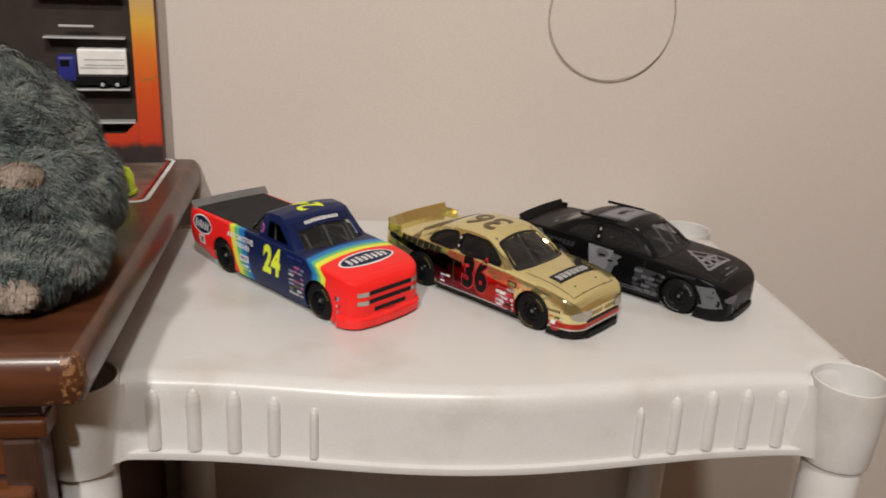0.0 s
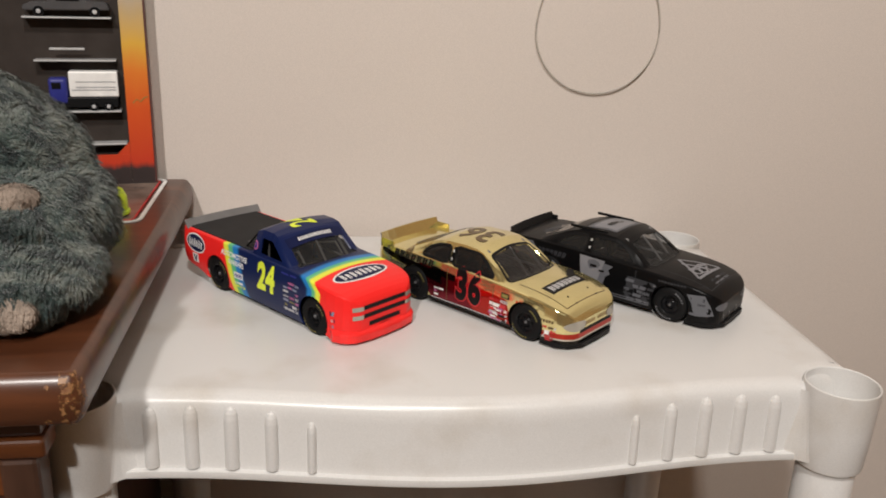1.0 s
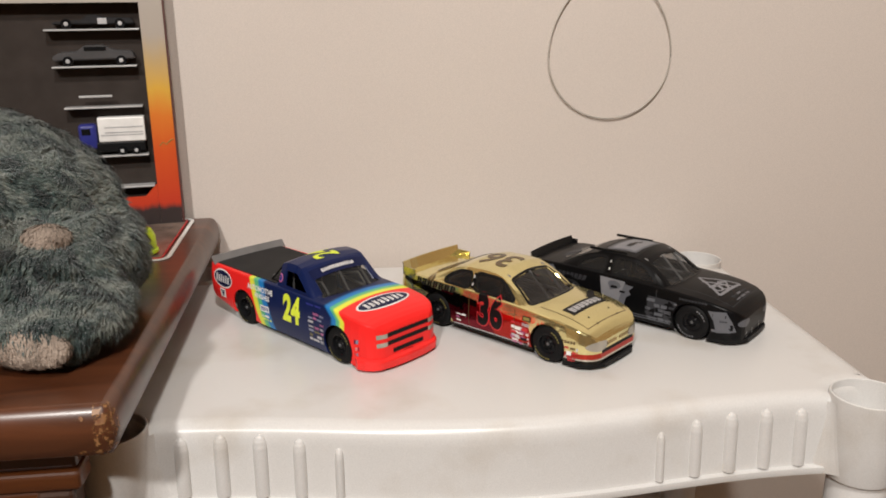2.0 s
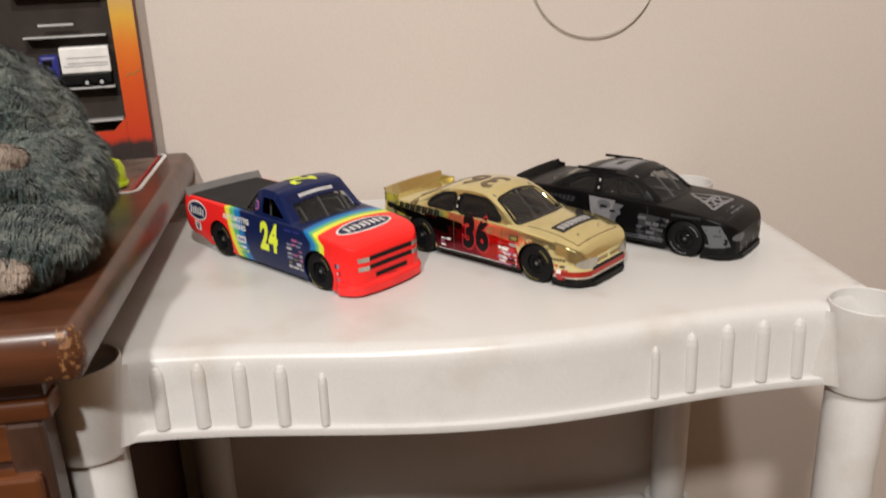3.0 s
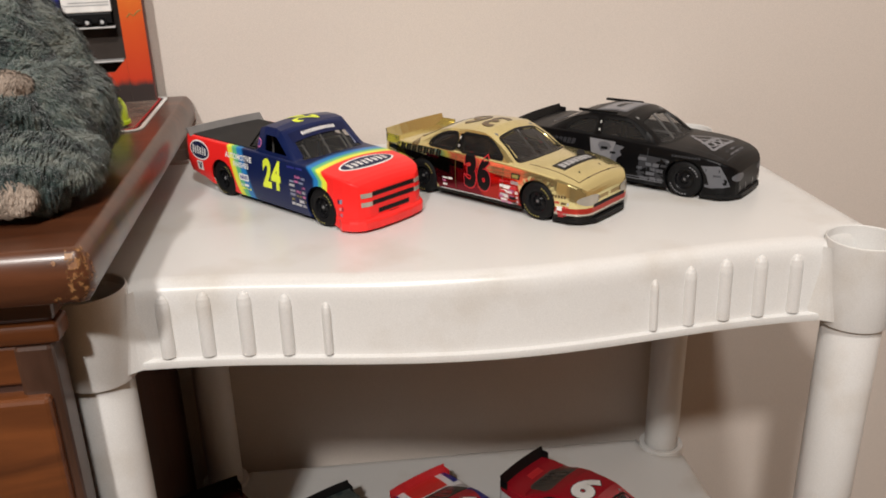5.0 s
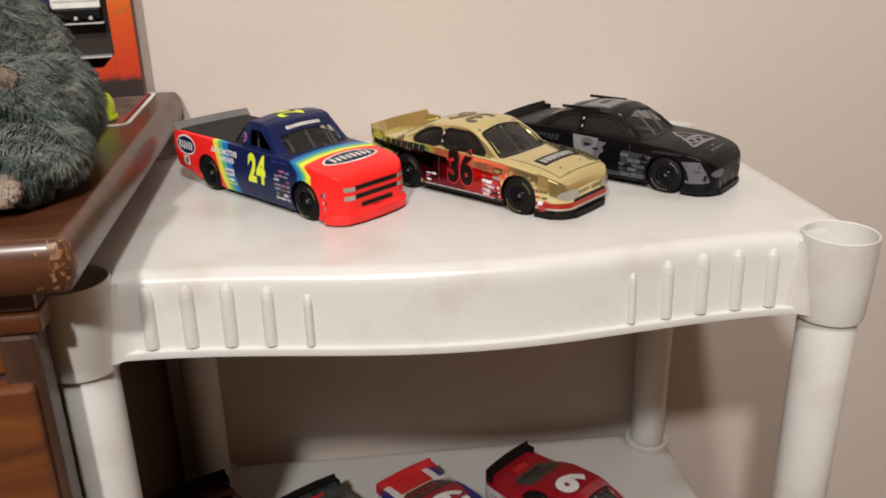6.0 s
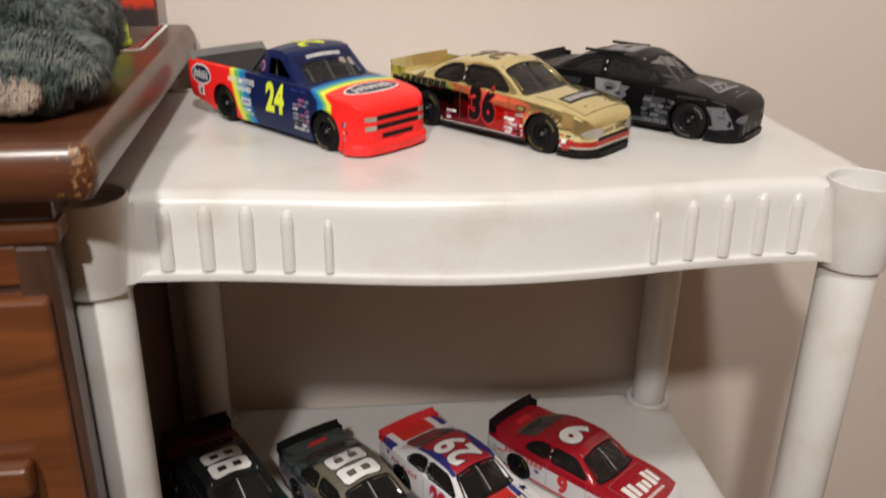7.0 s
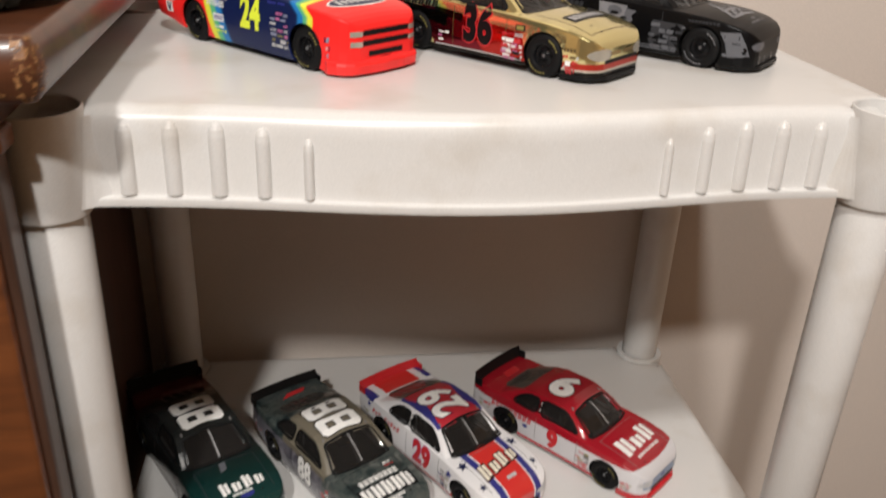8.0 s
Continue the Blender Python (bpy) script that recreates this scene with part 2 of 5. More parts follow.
def tray_bm():
    """One shelf board with its rolled edge, apron and bottom lip; the surface lies at z 0."""
    bm = bmesh.new()
    pts = outline()
    n = len(pts)
    outw = []
    for k in range(n):
        d0, d1 = (pts[k] - pts[k - 1]).normalized(), (pts[(k + 1) % n] - pts[k]).normalized()
        m = Vector((d0.y + d1.y, -d0.x - d1.x, 0))
        outw.append(m / max(0.6, 1 + d0.dot(d1)))
    prof = [(0.0135, 0.0), (0.0100, -0.0003), (0.0066, -0.0012), (0.0040, -0.0028), (0.0020, -0.0055), (0.0009, -0.0095), (0.0, -0.015), (-0.0016, -0.0490), (-0.0024, -0.0515), (-0.0055, -0.0525),
            (-0.0060, -0.0545), (-0.0055, -0.0575), (-0.0030, -0.058), (0.001, -0.057), (0.002, -0.05), (0.004, -0.01), (0.006, -0.004)]
    rings = [[bm.verts.new(p - o * d + Vector((0, 0, z))) for p, o in zip(pts, outw)] for d, z in prof]
    for a, b in zip(rings, rings[1:]):
        for k in range(n):
            bm.faces.new((a[k - 1], a[k], b[k], b[k - 1]))
    caps = [bm.faces.new(rings[0]), bm.faces.new(rings[-1][::-1])]
    bmesh.ops.recalc_face_normals(bm, faces=bm.faces)
    flat = bmesh.ops.triangulate(bm, faces=caps, ngon_method="EAR_CLIP")["faces"]
    for f in bm.faces:
        f.tag = False
    for f in flat:
        f.tag = True
    return bm


def rib_bm(x, height, width):
    """A raised half-round rib with a domed top on the apron."""
    bm = bmesh.new()
    n = 12
    levels = [(0.0, 1.0), (0.25, 1.0), (0.8, 1.0), (0.9, 0.86), (0.96, 0.6), (1.0, 0.12)]
    rings = []
    y = front_y(x)
    for f, s in levels:
        z = -0.0505 + f * height
        yy = y - 0.0016 * (1 - f) + 0.0008
        rings.append([bm.verts.new((x + width * s * math.cos(math.pi * k / (n - 1)), yy - 0.0050 * s * (1 - 0.25 * f) * math.sin(math.pi * k / (n - 1)), z)) for k in range(n)])
    for a, b in zip(rings, rings[1:]):
        for k in range(n - 1):
            bm.faces.new((a[k], a[k + 1], b[k + 1], b[k]))
    bm.faces.new(rings[-1])
    bm.faces.new(rings[0][::-1])
    bmesh.ops.recalc_face_normals(bm, faces=bm.faces)
    return bm


def flare_bm(sgn):
    """The web that widens downwards between a front collar and the apron."""
    bm = bmesh.new()
    rows_ = []
    for k in range(9):
        u = k / 8
        z = -0.004 - 0.053 * u
        rad = 0.0266 - 0.0026 * u - 0.0003
        a = -radians(10 + 42 * u ** 1.3)
        p0 = Vector((rad * math.cos(a), rad * math.sin(a)))
        p2 = Vector((0.0262 + 0.003 + 0.017 * u ** 1.6, 0.0012 - 0.0010 * u))
        p1 = Vector((rad + 0.0005, -0.001 - 0.004 * u))
        rows_.append([bm.verts.new((sgn * (p0 * (1 - v) ** 2 + p1 * 2 * v * (1 - v) + p2 * v * v).x, (p0 * (1 - v) ** 2 + p1 * 2 * v * (1 - v) + p2 * v * v).y, z)) for v in np.linspace(0, 1, 7)])
    low = [bm.verts.new((v.co.x, 0.004, v.co.z)) for v in rows_[-1]]
    for a_, b_ in zip(rows_ + [rows_[-1]], rows_[1:] + [low]):
        for j in range(6):
            bm.faces.new((a_[j], a_[j + 1], b_[j + 1], b_[j]))
    bmesh.ops.recalc_face_normals(bm, faces=bm.faces)
    for f in bm.faces:
        if f.normal.y > 0.2:
            f.normal_flip()
    return bm


shelf = thing("plastic_shelf", pose(0, 0, 0), "white resin two-tier shelving unit with round tube legs", "shelf")
for level in (TOP, LOW):
    board = part("shelf_board", tray_bm(), RESIN, shelf, "stained white resin shelf board with curved apron")
    board.location.z = level
    for k in range(5):
        for side in (-1, 1):
            x = side * (0.214 - 0.0262 * k)
            part("rib", rib_bm(x, (0.0425, 0.044, 0.044, 0.0415, 0.036)[k], (0.0049, 0.0050, 0.0050, 0.0045, 0.0032)[k]), RESIN, board)
    for side in (-1, 1):
        for cy in (CYF, CYB):
            inner = 0.0242 if level == TOP else 0.0203
            col = lathe_bm([(inner, 0.0008), (0.0250, 0.0014), (0.0257, 0.0008), (0.0259, -0.004), (0.0252, -0.035), (0.0240, -0.058), (0.0234, -0.0615), (0.0208, -0.0615), (0.0215, -0.045), (inner - 0.0008, -0.030), (inner, 0.0008)], 40)
            c = part("collar", col, RESIN, board)
            c.location = (CX[side], cy, 0)
            if cy == CYF:
                part("flare", flare_bm(-side), RESIN, c)
            if level == TOP:
                part("socket_floor", lathe_bm([(0.0, -0.030), (0.0238, -0.030), (0.0238, -0.034), (0.0, -0.034)], 32), RESIN, c)
for side in (-1, 1):
    for cy in (CYF, CYB):
        for z0, z1 in ((LOW - 0.002, TOP - 0.036), (0.0, LOW - 0.036)):
            leg = part("leg", lathe_bm([(0.0, 0.0), (0.0185, 0.0), (0.0195, 0.002), (0.0200, (z1 - z0) * 0.5), (0.0205, z1 - z0 - 0.002), (0.019, z1 - z0), (0.0, z1 - z0)], 40), RESIN, shelf)
            leg.location = (CX[side], cy, z0)
            part("foot_ring", lathe_bm([(0.0198, 0.0025), (0.0206, 0.0022), (0.0208, 0.0012), (0.0198, 0.0010)], 40), RESIN, leg)


# ---- dresser ----
DX, DZ = -0.2275, 0.862
dresser = thing("dresser", pose(DX, -0.072, 0, 0, 0, 2.2), "reddish brown varnished wooden dresser with a worn top edge", "dresser")


def slab_bm(x0, y0, y1, z0, z1):
    """The top board with a bullnose along its front and right edges."""
    bm = bmesh.new()
    h = z1 - z0
    prof = []
    for k in range(19):
        a = math.pi / 2 - math.pi * k / 18
        prof.append((h * 0.25 * (1 - math.cos(a)), z0 + h / 2 + h / 2 * math.sin(a)))
    turns = [radians(-90 + 11.25 * k) for k in range(9)]
    dirs = [Vector((0, -1)), *[Vector((math.cos(a), math.sin(a))) for a in turns], Vector((1, 0))]
    path = [(x0, y0), *[(-0.009 + 0.009 * math.cos(a), y0 + 0.009 + 0.009 * math.sin(a)) for a in turns], (0.0, y1)]
    rings = []
    for d, z in prof:
        rings.append([bm.verts.new((px - n.x * d, py - n.y * d, z)) for (px, py), n in zip(path, dirs)])
    for a, b in zip(rings, rings[1:]):
        for k in range(len(path) - 1):
            bm.faces.new((a[k], a[k + 1], b[k + 1], b[k]))
    back = [bm.verts.new((x0, y1, z1)), bm.verts.new((x0, y1, z0))]
    caps = [bm.faces.new([*rings[0], back[0]]), bm.faces.new([*rings[-1][::-1], back[1]]), bm.faces.new([r[-1] for r in rings] + [back[1], back[0]]), bm.faces.new([back[0], back[1]] + [r[0] for r in rings][::-1])]
    bmesh.ops.recalc_face_normals(bm, faces=bm.faces)
    for f in bm.faces:
        f.tag = False
    for f in caps:
        f.tag = True
    return bm


DW = -0.95
part("top_board", slab_bm(DW, 0.0, WY + 0.066, 0.830, DZ), WOOD_TOP, dresser, "cherry-stained top board with a rounded edge")
part("cornice", box_bm(DW, -0.0325, 0.027, WY + 0.066, 0.8105, 0.8297, 0.003), WOOD_TOP, dresser)
part("moulding", box_bm(DW, -0.0305, 0.0235, 0.046, 0.7978, 0.8103, 0.003, 3), WOOD_FRONT, dresser)
part("carcass", box_bm(DW, -0.056, 0.030, WY + 0.066, 0.06, 0.8103, 0.003), WOOD_SIDE, dresser, "dark brown side panel")
part("corner_post", box_bm(-0.058, -0.036, 0.0245, 0.046, 0.06, 0.7975, 0.003), POST, dresser)
part("rail", box_bm(DW, -0.0465, 0.026, 0.04, 0.772, 0.7975, 0.002), WOOD_FRONT, dresser)
for z0, z1 in ((0.43, 0.766), (0.08, 0.42)):
    drawer = part("drawer_front", box_bm(-0.80, -0.0415, 0.018, 0.036, z0, z1, 0.003), WOOD_FRONT, dresser, "orange-brown drawer front")
    pull = part("drawer_pull", box_bm(-0.20, -0.066, 0.002, 0.0175, 0.638, 0.660, 0.004, 3) if z0 > 0.4 else box_bm(-0.20, -0.073, 0.002, 0.0175, 0.28, 0.30, 0.004, 3), WOOD_FRONT, drawer, "wooden drawer pull")
    pin = lathe_bm([(0, 0), (0.0035, 0), (0.004, 0.002), (0.002, 0.004), (0, 0.0045)], 16)
    pin = part("pull_screw", pin, BRASS, drawer)
    pin.matrix_basis = pose(-0.085, 0.002, (z0 + z1) / 2 + 0.035, 90, 0, 0)

# ---- toy cars ----
MM = 0.001
SEDAN = dict(
    tail=-102, nose=98, axle=(-56, 59), arch=16.2, wheel=14.8, track=38.6,
    W=[(-102, 33.5), (-98, 35.5), (-85, 37.8), (-60, 39.0), (-30, 38.6), (0, 38.2), (30, 38.4), (59, 39.2), (76, 38.5), (85, 37.0), (91, 34.4), (95, 30.6), (97, 27.2), (98, 23.5)],
    sill=[(-102, 12), (-90, 8), (-70, 5.5), (40, 5), (88, 4.5), (98, 4.5)],
    belt=[(-102, 37), (-95, 38.6), (-85, 39.6), (-60, 40.2), (-30, 39.6), (0, 38.6), (36, 36.8), (59, 35.2), (74, 33.2), (85, 30.6), (92, 27.8), (96, 24.8), (98, 21.5)],
    crown=[(-102, 0.6), (-60, 2.0), (36, 2.6), (66, 3.4), (90, 2.6), (98, 0.8)],
    roof_edge=[(-84, 32), (-73, 39.5), (-58, 46.6), (-44, 53.2), (-31, 56.6), (-10, 57.6), (2, 57.0), (9, 54.8), (22, 47.6), (40, 34)],
    roof_mid=[(-86, 33), (-75, 40.5), (-60, 47.8), (-46, 54.6), (-32, 59.0), (-12, 60.4), (2, 59.8), (11, 57.0), (26, 48.6), (44, 35)],
    wr=[(-102, 30), (-70, 31), (-42, 28.5), (-10, 28), (8, 28.3), (40, 33.5), (60, 33), (86, 30), (94, 25), (98, 18)],
    panes=dict(windshield=("hood", [(13.5, -24), (12.4, 0), (13.5, 24), (37, 29.2), (40.6, 15), (41.4, 0), (40.6, -15), (37, -29.2)], 2.5),
               side_window=("side", [(-17.5, 41.0), (25.5, 40.4), (14.5, 49.5), (6, 54.3), (-17.5, 54.6)], 4.0),
               quarter_window=("side", [(-51, 42.0), (-22, 41.2), (-22, 54.2), (-35, 53.0), (-45, 48.4)], 4.5)),
)
TRUCK = dict(
    tail=-114, nose=100, axle=(-62, 63), arch=16.6, wheel=15.0, track=38.6,
    W=[(-114, 37.5), (-110, 39), (-60, 39.8), (0, 39.4), (40, 39.4), (66, 40), (78, 39.6), (86, 38.0), (92, 35.6), (96, 32.4), (98.5, 28.6), (100, 24)],
    sill=[(-114, 15), (-92, 11), (-75, 6), (40, 4.5), (84, 2.5), (100, 2.5)],
    belt=[(-114, 44.5), (-40, 44.6), (-16, 44.6), (30, 43.4), (60, 41.8), (80, 39.4), (88, 37.9), (93, 36.4), (96.5, 34.4), (99, 31.8), (100, 29.5)],
    crown=[(-114, 0.2), (-24, 0.3), (30, 2.2), (75, 2.8), (97, 1.4), (100, 0.8)],
    roof_edge=[(-19.5, 30), (-12, 64.0), (-6, 66.0), (6, 66), (12, 64.5), (40, 38)],
    roof_mid=[(-20.5, 30), (-13, 65.6), (-6, 68.4), (5, 68.6), (14, 65.8), (44, 38)],
    wr=[(-114, 33.5), (-30, 33.5), (-17, 31.5), (8, 31), (40, 35), (70, 34.5), (90, 31.5), (96, 28), (100, 20)],
    panes=dict(windshield=("hood", [(20.5, -27), (19.5, 0), (20.5, 27), (37.5, 31.2), (41, 16), (41.8, 0), (41, -16), (37.5, -31.2)], 2.0),
               side_window=("side", [(-4.5, 47.4), (25.5, 46.6), (20, 52.0), (9.5, 60.8), (-4.5, 61.2)], 2.5)),
)


def rounded(pts, r):
    """A closed outline with its corners rounded."""
    out = []
    for k, p in enumerate(pts):
        p, a, b = Vector(p), Vector(pts[k - 1]), Vector(pts[(k + 1) % len(pts)])
        da, db = (a - p), (b - p)
        p0 = p + da.normalized() * min(r, da.length * 0.45)
        p1 = p + db.normalized() * min(r, db.length * 0.45)
        for q in (0.0, 0.25, 0.5, 0.75, 1.0):
            out.append(p0 * (1 - q) ** 2 + p * 2 * q * (1 - q) + p1 * q * q)
    return out


def grown(pts, d):
    """The outline pushed outwards by d."""
    area = sum(pts[k - 1].x * p.y - p.x * pts[k - 1].y for k, p in enumerate(pts))
    sg, out = (1 if area > 0 else -1), []
    for k, p in enumerate(pts):
        e = (pts[(k + 1) % len(pts)] - pts[k - 1]).normalized()
        out.append(p + Vector((e.y, -e.x)) * d * sg)
    return out


def within(pts, x, y):
    hit = False
    for k, p in enumerate(pts):
        q = pts[k - 1]
        if (p.y > y) != (q.y > y) and x < (q.x - p.x) * (y - p.y) / (q.y - p.y) + p.x:
            hit = not hit
    return hit


def curve_of(table):
    xs, ys = zip(*table)
    return lambda x: float(np.interp(x, xs, ys))


def car_shell(s):
    """The body as a lofted grid with its window openings, and the closed skin for laying artwork on."""
    W, sill, belt, crown, re, rm, wr = (curve_of(s[k]) for k in ("W", "sill", "belt", "crown", "roof_edge", "roof_mid", "wr"))
    xs = list(np.arange(s["tail"], s["nose"] - 10, 2.0)) + list(np.linspace(s["nose"] - 9, s["nose"], 8))
    NS, side_f, mid_f = 13, tuple(np.linspace(0, 1, 12)), tuple(np.linspace(1, 0, 9))
    shapes = {k: (where, grown(rounded(p, r), -0.3)) for k, (where, p, r) in s["panes"].items()}
    rows = []
    for x in xs:
        w, zs, zb, cr = W(x), sill(x), belt(x), crown(x)
        g0, g1 = s["roof_edge"][0][0], s["roof_edge"][-1][0]
        deck = lambda y: zb + 1.0 + cr * (1 - (y / w) ** 2)
        wrx = min(wr(x), w - 4.5)
        zr = max(deck(wrx), re(x)) if g0 <= x <= g1 else deck(wrx)
        m0, m1 = s["roof_mid"][0][0], s["roof_mid"][-1][0]
        zm = max(deck(0), rm(x)) if m0 <= x <= m1 else deck(0)
        zm = max(zm, zr)
        pts = []
        for k in range(NS):
            u = k / (NS - 1)
            tuck = 2.2 * max(0, (0.42 - u) / 0.42) ** 2 + 1.4 * max(0, (u - 0.5) / 0.5) ** 2
            pts.append((w - tuck, zs + (zb - zs) * u))
        pts.append((w - 1.9, zb + 0.75))
        wg = w - 3.0
        zg = deck(wg)
        for f in side_f:
            bow = 0.9 * math.sin(math.pi * f) * min(1, max(0, zr - zg) / 12)
            pts.append((wg + (wrx - wg) * f + bow, zg + (zr - zg) * f))
        wm = max(wrx - 2.6, 3)
        for f in mid_f:
            y = wm * f
            pts.append((y, zm - (zm - zr) * (y / wrx) ** 2))
        rows.append(pts)
    n = len(rows[0])
    i_side, i_mid = NS + 1, NS + 1 + len(side_f)
    keep, panes = bmesh.new(), {k: [] for k in s["panes"]}
    grid = {}
    for sgn in (-1, 1):
        for i, (x, pts) in enumerate(zip(xs, rows)):
            for j, (y, z) in enumerate(pts):
                if j == n - 1 and sgn == 1:
                    grid[sgn, i, j] = grid[-1, i, j]
                else:
                    grid[sgn, i, j] = keep.verts.new((x * MM, sgn * y * MM, z * MM))
    za = s["wheel"]
    for sgn in (-1, 1):
        for i in range(len(xs) - 1):
            for j in range(n - 1):
                q = [grid[sgn, i, j], grid[sgn, i + 1, j], grid[sgn, i + 1, j + 1], grid[sgn, i, j + 1]]
                c = sum((v.co for v in q), Vector()) / 4 / MM
                if j < NS - 1 and any(math.hypot(c.x - ax, c.z - za) < s["arch"] for ax in s["axle"]):
                    continue
                f = keep.faces.new(q if sgn < 0 else q[::-1])
                for name, (where, shape) in shapes.items():
                    if where == "hood" and j >= i_mid - 2 and within(shape, c.x, c.y) or where == "side" and i_side <= j < i_mid and within(shape, c.x, c.z):
                        panes[name].append(f)
    for i in (0, len(xs) - 1):
        for j in range(n - 2):
            q = [grid[-1, i, j], grid[-1, i, j + 1], grid[1, i, j + 1], grid[1, i, j]]
            keep.faces.new(q if i == 0 else q[::-1])
        q = [grid[-1, i, n - 2], grid[-1, i, n - 1], grid[1, i, n - 2]]
        keep.faces.new(q if i == 0 else q[::-1])
    for v in keep.verts:
        c = v.co / MM
        for ax in s["axle"]:
            d = Vector((c.x - ax, 0, c.z - za))
            if abs(c.y) > 25 and s["arch"] - 2.6 < d.length < s["arch"] + 2.2 and any(e.is_boundary for e in v.link_edges):
                d = d.normalized() * s["arch"]
                v.co.x, v.co.z = (ax + d.x) * MM, (za + d.z) * MM
    bmesh.ops.delete(keep, geom=[v for v in keep.verts if not v.link_faces], context="VERTS")
    bmesh.ops.recalc_face_normals(keep, faces=keep.faces)
    keep.normal_update()
    from mathutils.bvhtree import BVHTree
    bvh = BVHTree.FromBMesh(keep)
    bmesh.ops.delete(keep, geom=list({f for fs in panes.values() for f in fs}), context="FACES")
    # a turned-in lip round every opening gives the shell its thickness
    rim = [e for e in keep.edges if e.is_boundary]
    ext = bmesh.ops.extrude_edge_only(keep, edges=rim)["geom"]
    for v in [g for g in ext if isinstance(g, bmesh.types.BMVert)]:
        n0 = Vector((0, v.co.y, max(0, v.co.z - 0.03) * 1.5))
        v.co -= (n0.normalized() if n0.length > 1e-6 else Vector((0, 0, 1))) * 0.0012
    return keep, bvh


def wheel_parts(car, s, mats):
    """Four wheels, each a tyre with a rim, lug ring and sidewall lettering bars."""
    r = s["wheel"] * MM
    for ax in s["axle"]:
        for sgn in (-1, 1):
            w = new("wheel", tyre_mesh(r))
            w.parent = car
            w.matrix_basis = pose(ax * MM, sgn * (s["track"] - 6.5) * MM, r, 90 if sgn < 0 else -90, 0, 0)
            for nm, me in rim_meshes(r).items():
                o = new(nm, me)
                o.parent = w


TYRES = {}


def tyre_mesh(r):
    if ("t", r) not in TYRES:
        k = r / 0.0143
        TYRES["t", r] = finish(lathe_bm([(a * k * MM, z * MM) for a, z in ((7.6, 5.6), (8.0, 6.1), (9.6, 6.45), (11.8, 6.3), (13.4, 5.6), (14.1, 4.6), (14.3, 3.0), (14.3, -5.0), (13.6, -6.0), (8.0, -6.2), (7.6, 5.6))], 36), RUBBER, "wheel")
    return TYRES["t", r]


def rim_meshes(r):
    if ("r", r) not in TYRES:
        k = r / 0.0143 * MM
        rim = lathe_bm([(7.9 * k, 5.9 * k), (7.4 * k, 5.6 * k), (7.0 * k, 3.0 * k), (5.6 * k, 2.6 * k), (3.2 * k, 3.6 * k), (2.6 * k, 4.6 * k), (0.0, 4.6 * k)], 28)
        for q in range(5):
            a = 2 * math.pi * q / 5
            lathe_bm([(0.0, 4.4 * k), (0.7 * k, 4.3 * k), (0.7 * k, 2.6 * k)], 8, rim, Matrix.Translation((4.4 * k * math.cos(a), 4.4 * k * math.sin(a), 0.2 * k)))
        hub = lathe_bm([(0.0, 5.6 * k), (0.9 * k, 5.3 * k), (1.2 * k, 4.5 * k)], 12)
        let = bmesh.new()
        for start, count in ((20, 5), (200, 8)):
            for q in range(count):
                a0 = radians(start + q * 11)
                vs = [let.verts.new((rr * k * math.cos(a), rr * k * math.sin(a), zz * k)) for rr, zz, a in ((10.7, 6.46, a0), (11.7, 6.37, a0), (11.7, 6.37, a0 + 0.10), (10.7, 6.46, a0 + 0.10))]
                let.faces.new(vs[::-1])
        TYRES["r", r] = dict(rim=finish(rim, RIM, "rim"), hub=finish(hub, HUBM, "hub"), sidewall_lettering=finish(let, TYREYEL, "sidewall_lettering"))
    return TYRES["r", r]


# flat artwork, laid onto the paint
def text_bm(s, size, squeeze=1.0, bold=0.0, shear=0.0):
    cu = bpy.data.curves.new("art", "FONT")
    cu.body, cu.size, cu.offset, cu.shear = s, size, bold, shear
    cu.align_x, cu.align_y, cu.resolution_u, cu.space_character = "CENTER", "CENTER", 4, 1.06
    ob = new("art", cu)
    me = bpy.data.meshes.new_from_object(ob.evaluated_get(bpy.context.evaluated_depsgraph_get()))
    bm = bmesh.new()
    bm.from_mesh(me)
    bpy.data.objects.remove(ob)
    bpy.data.meshes.remove(me)
    bpy.data.curves.remove(cu)
    for v in bm.verts:
        v.co.x *= squeeze
    return bm


def rect_bm(w, h, slant=0.0, bm=None, at=(0, 0)):
    bm = bm or bmesh.new()
    bm.faces.new([bm.verts.new((at[0] + x * w / 2 + slant * y * h / 2, at[1] + y * h / 2, 0)) for x, y in ((-1, -1), (1, -1), (1, 1), (-1, 1))])
    return bm


def oval_bm(w, h, n=32, bm=None, at=(0, 0), z=0.0):
    bm = bm or bmesh.new()
    c = bm.verts.new((at[0], at[1], z))
    ring = [bm.verts.new((at[0] + w / 2 * math.cos(2 * math.pi * k / n), at[1] + h / 2 * math.sin(2 * math.pi * k / n), z)) for k in range(n)]
    for k in range(n):
        bm.faces.new((c, ring[k], ring[(k + 1) % n]))
    return bm


def poly_bm(pts):
    bm = bmesh.new()
    bm.faces.new([bm.verts.new((x, y, 0)) for x, y in pts])
    bmesh.ops.triangulate(bm, faces=bm.faces)
    return bm


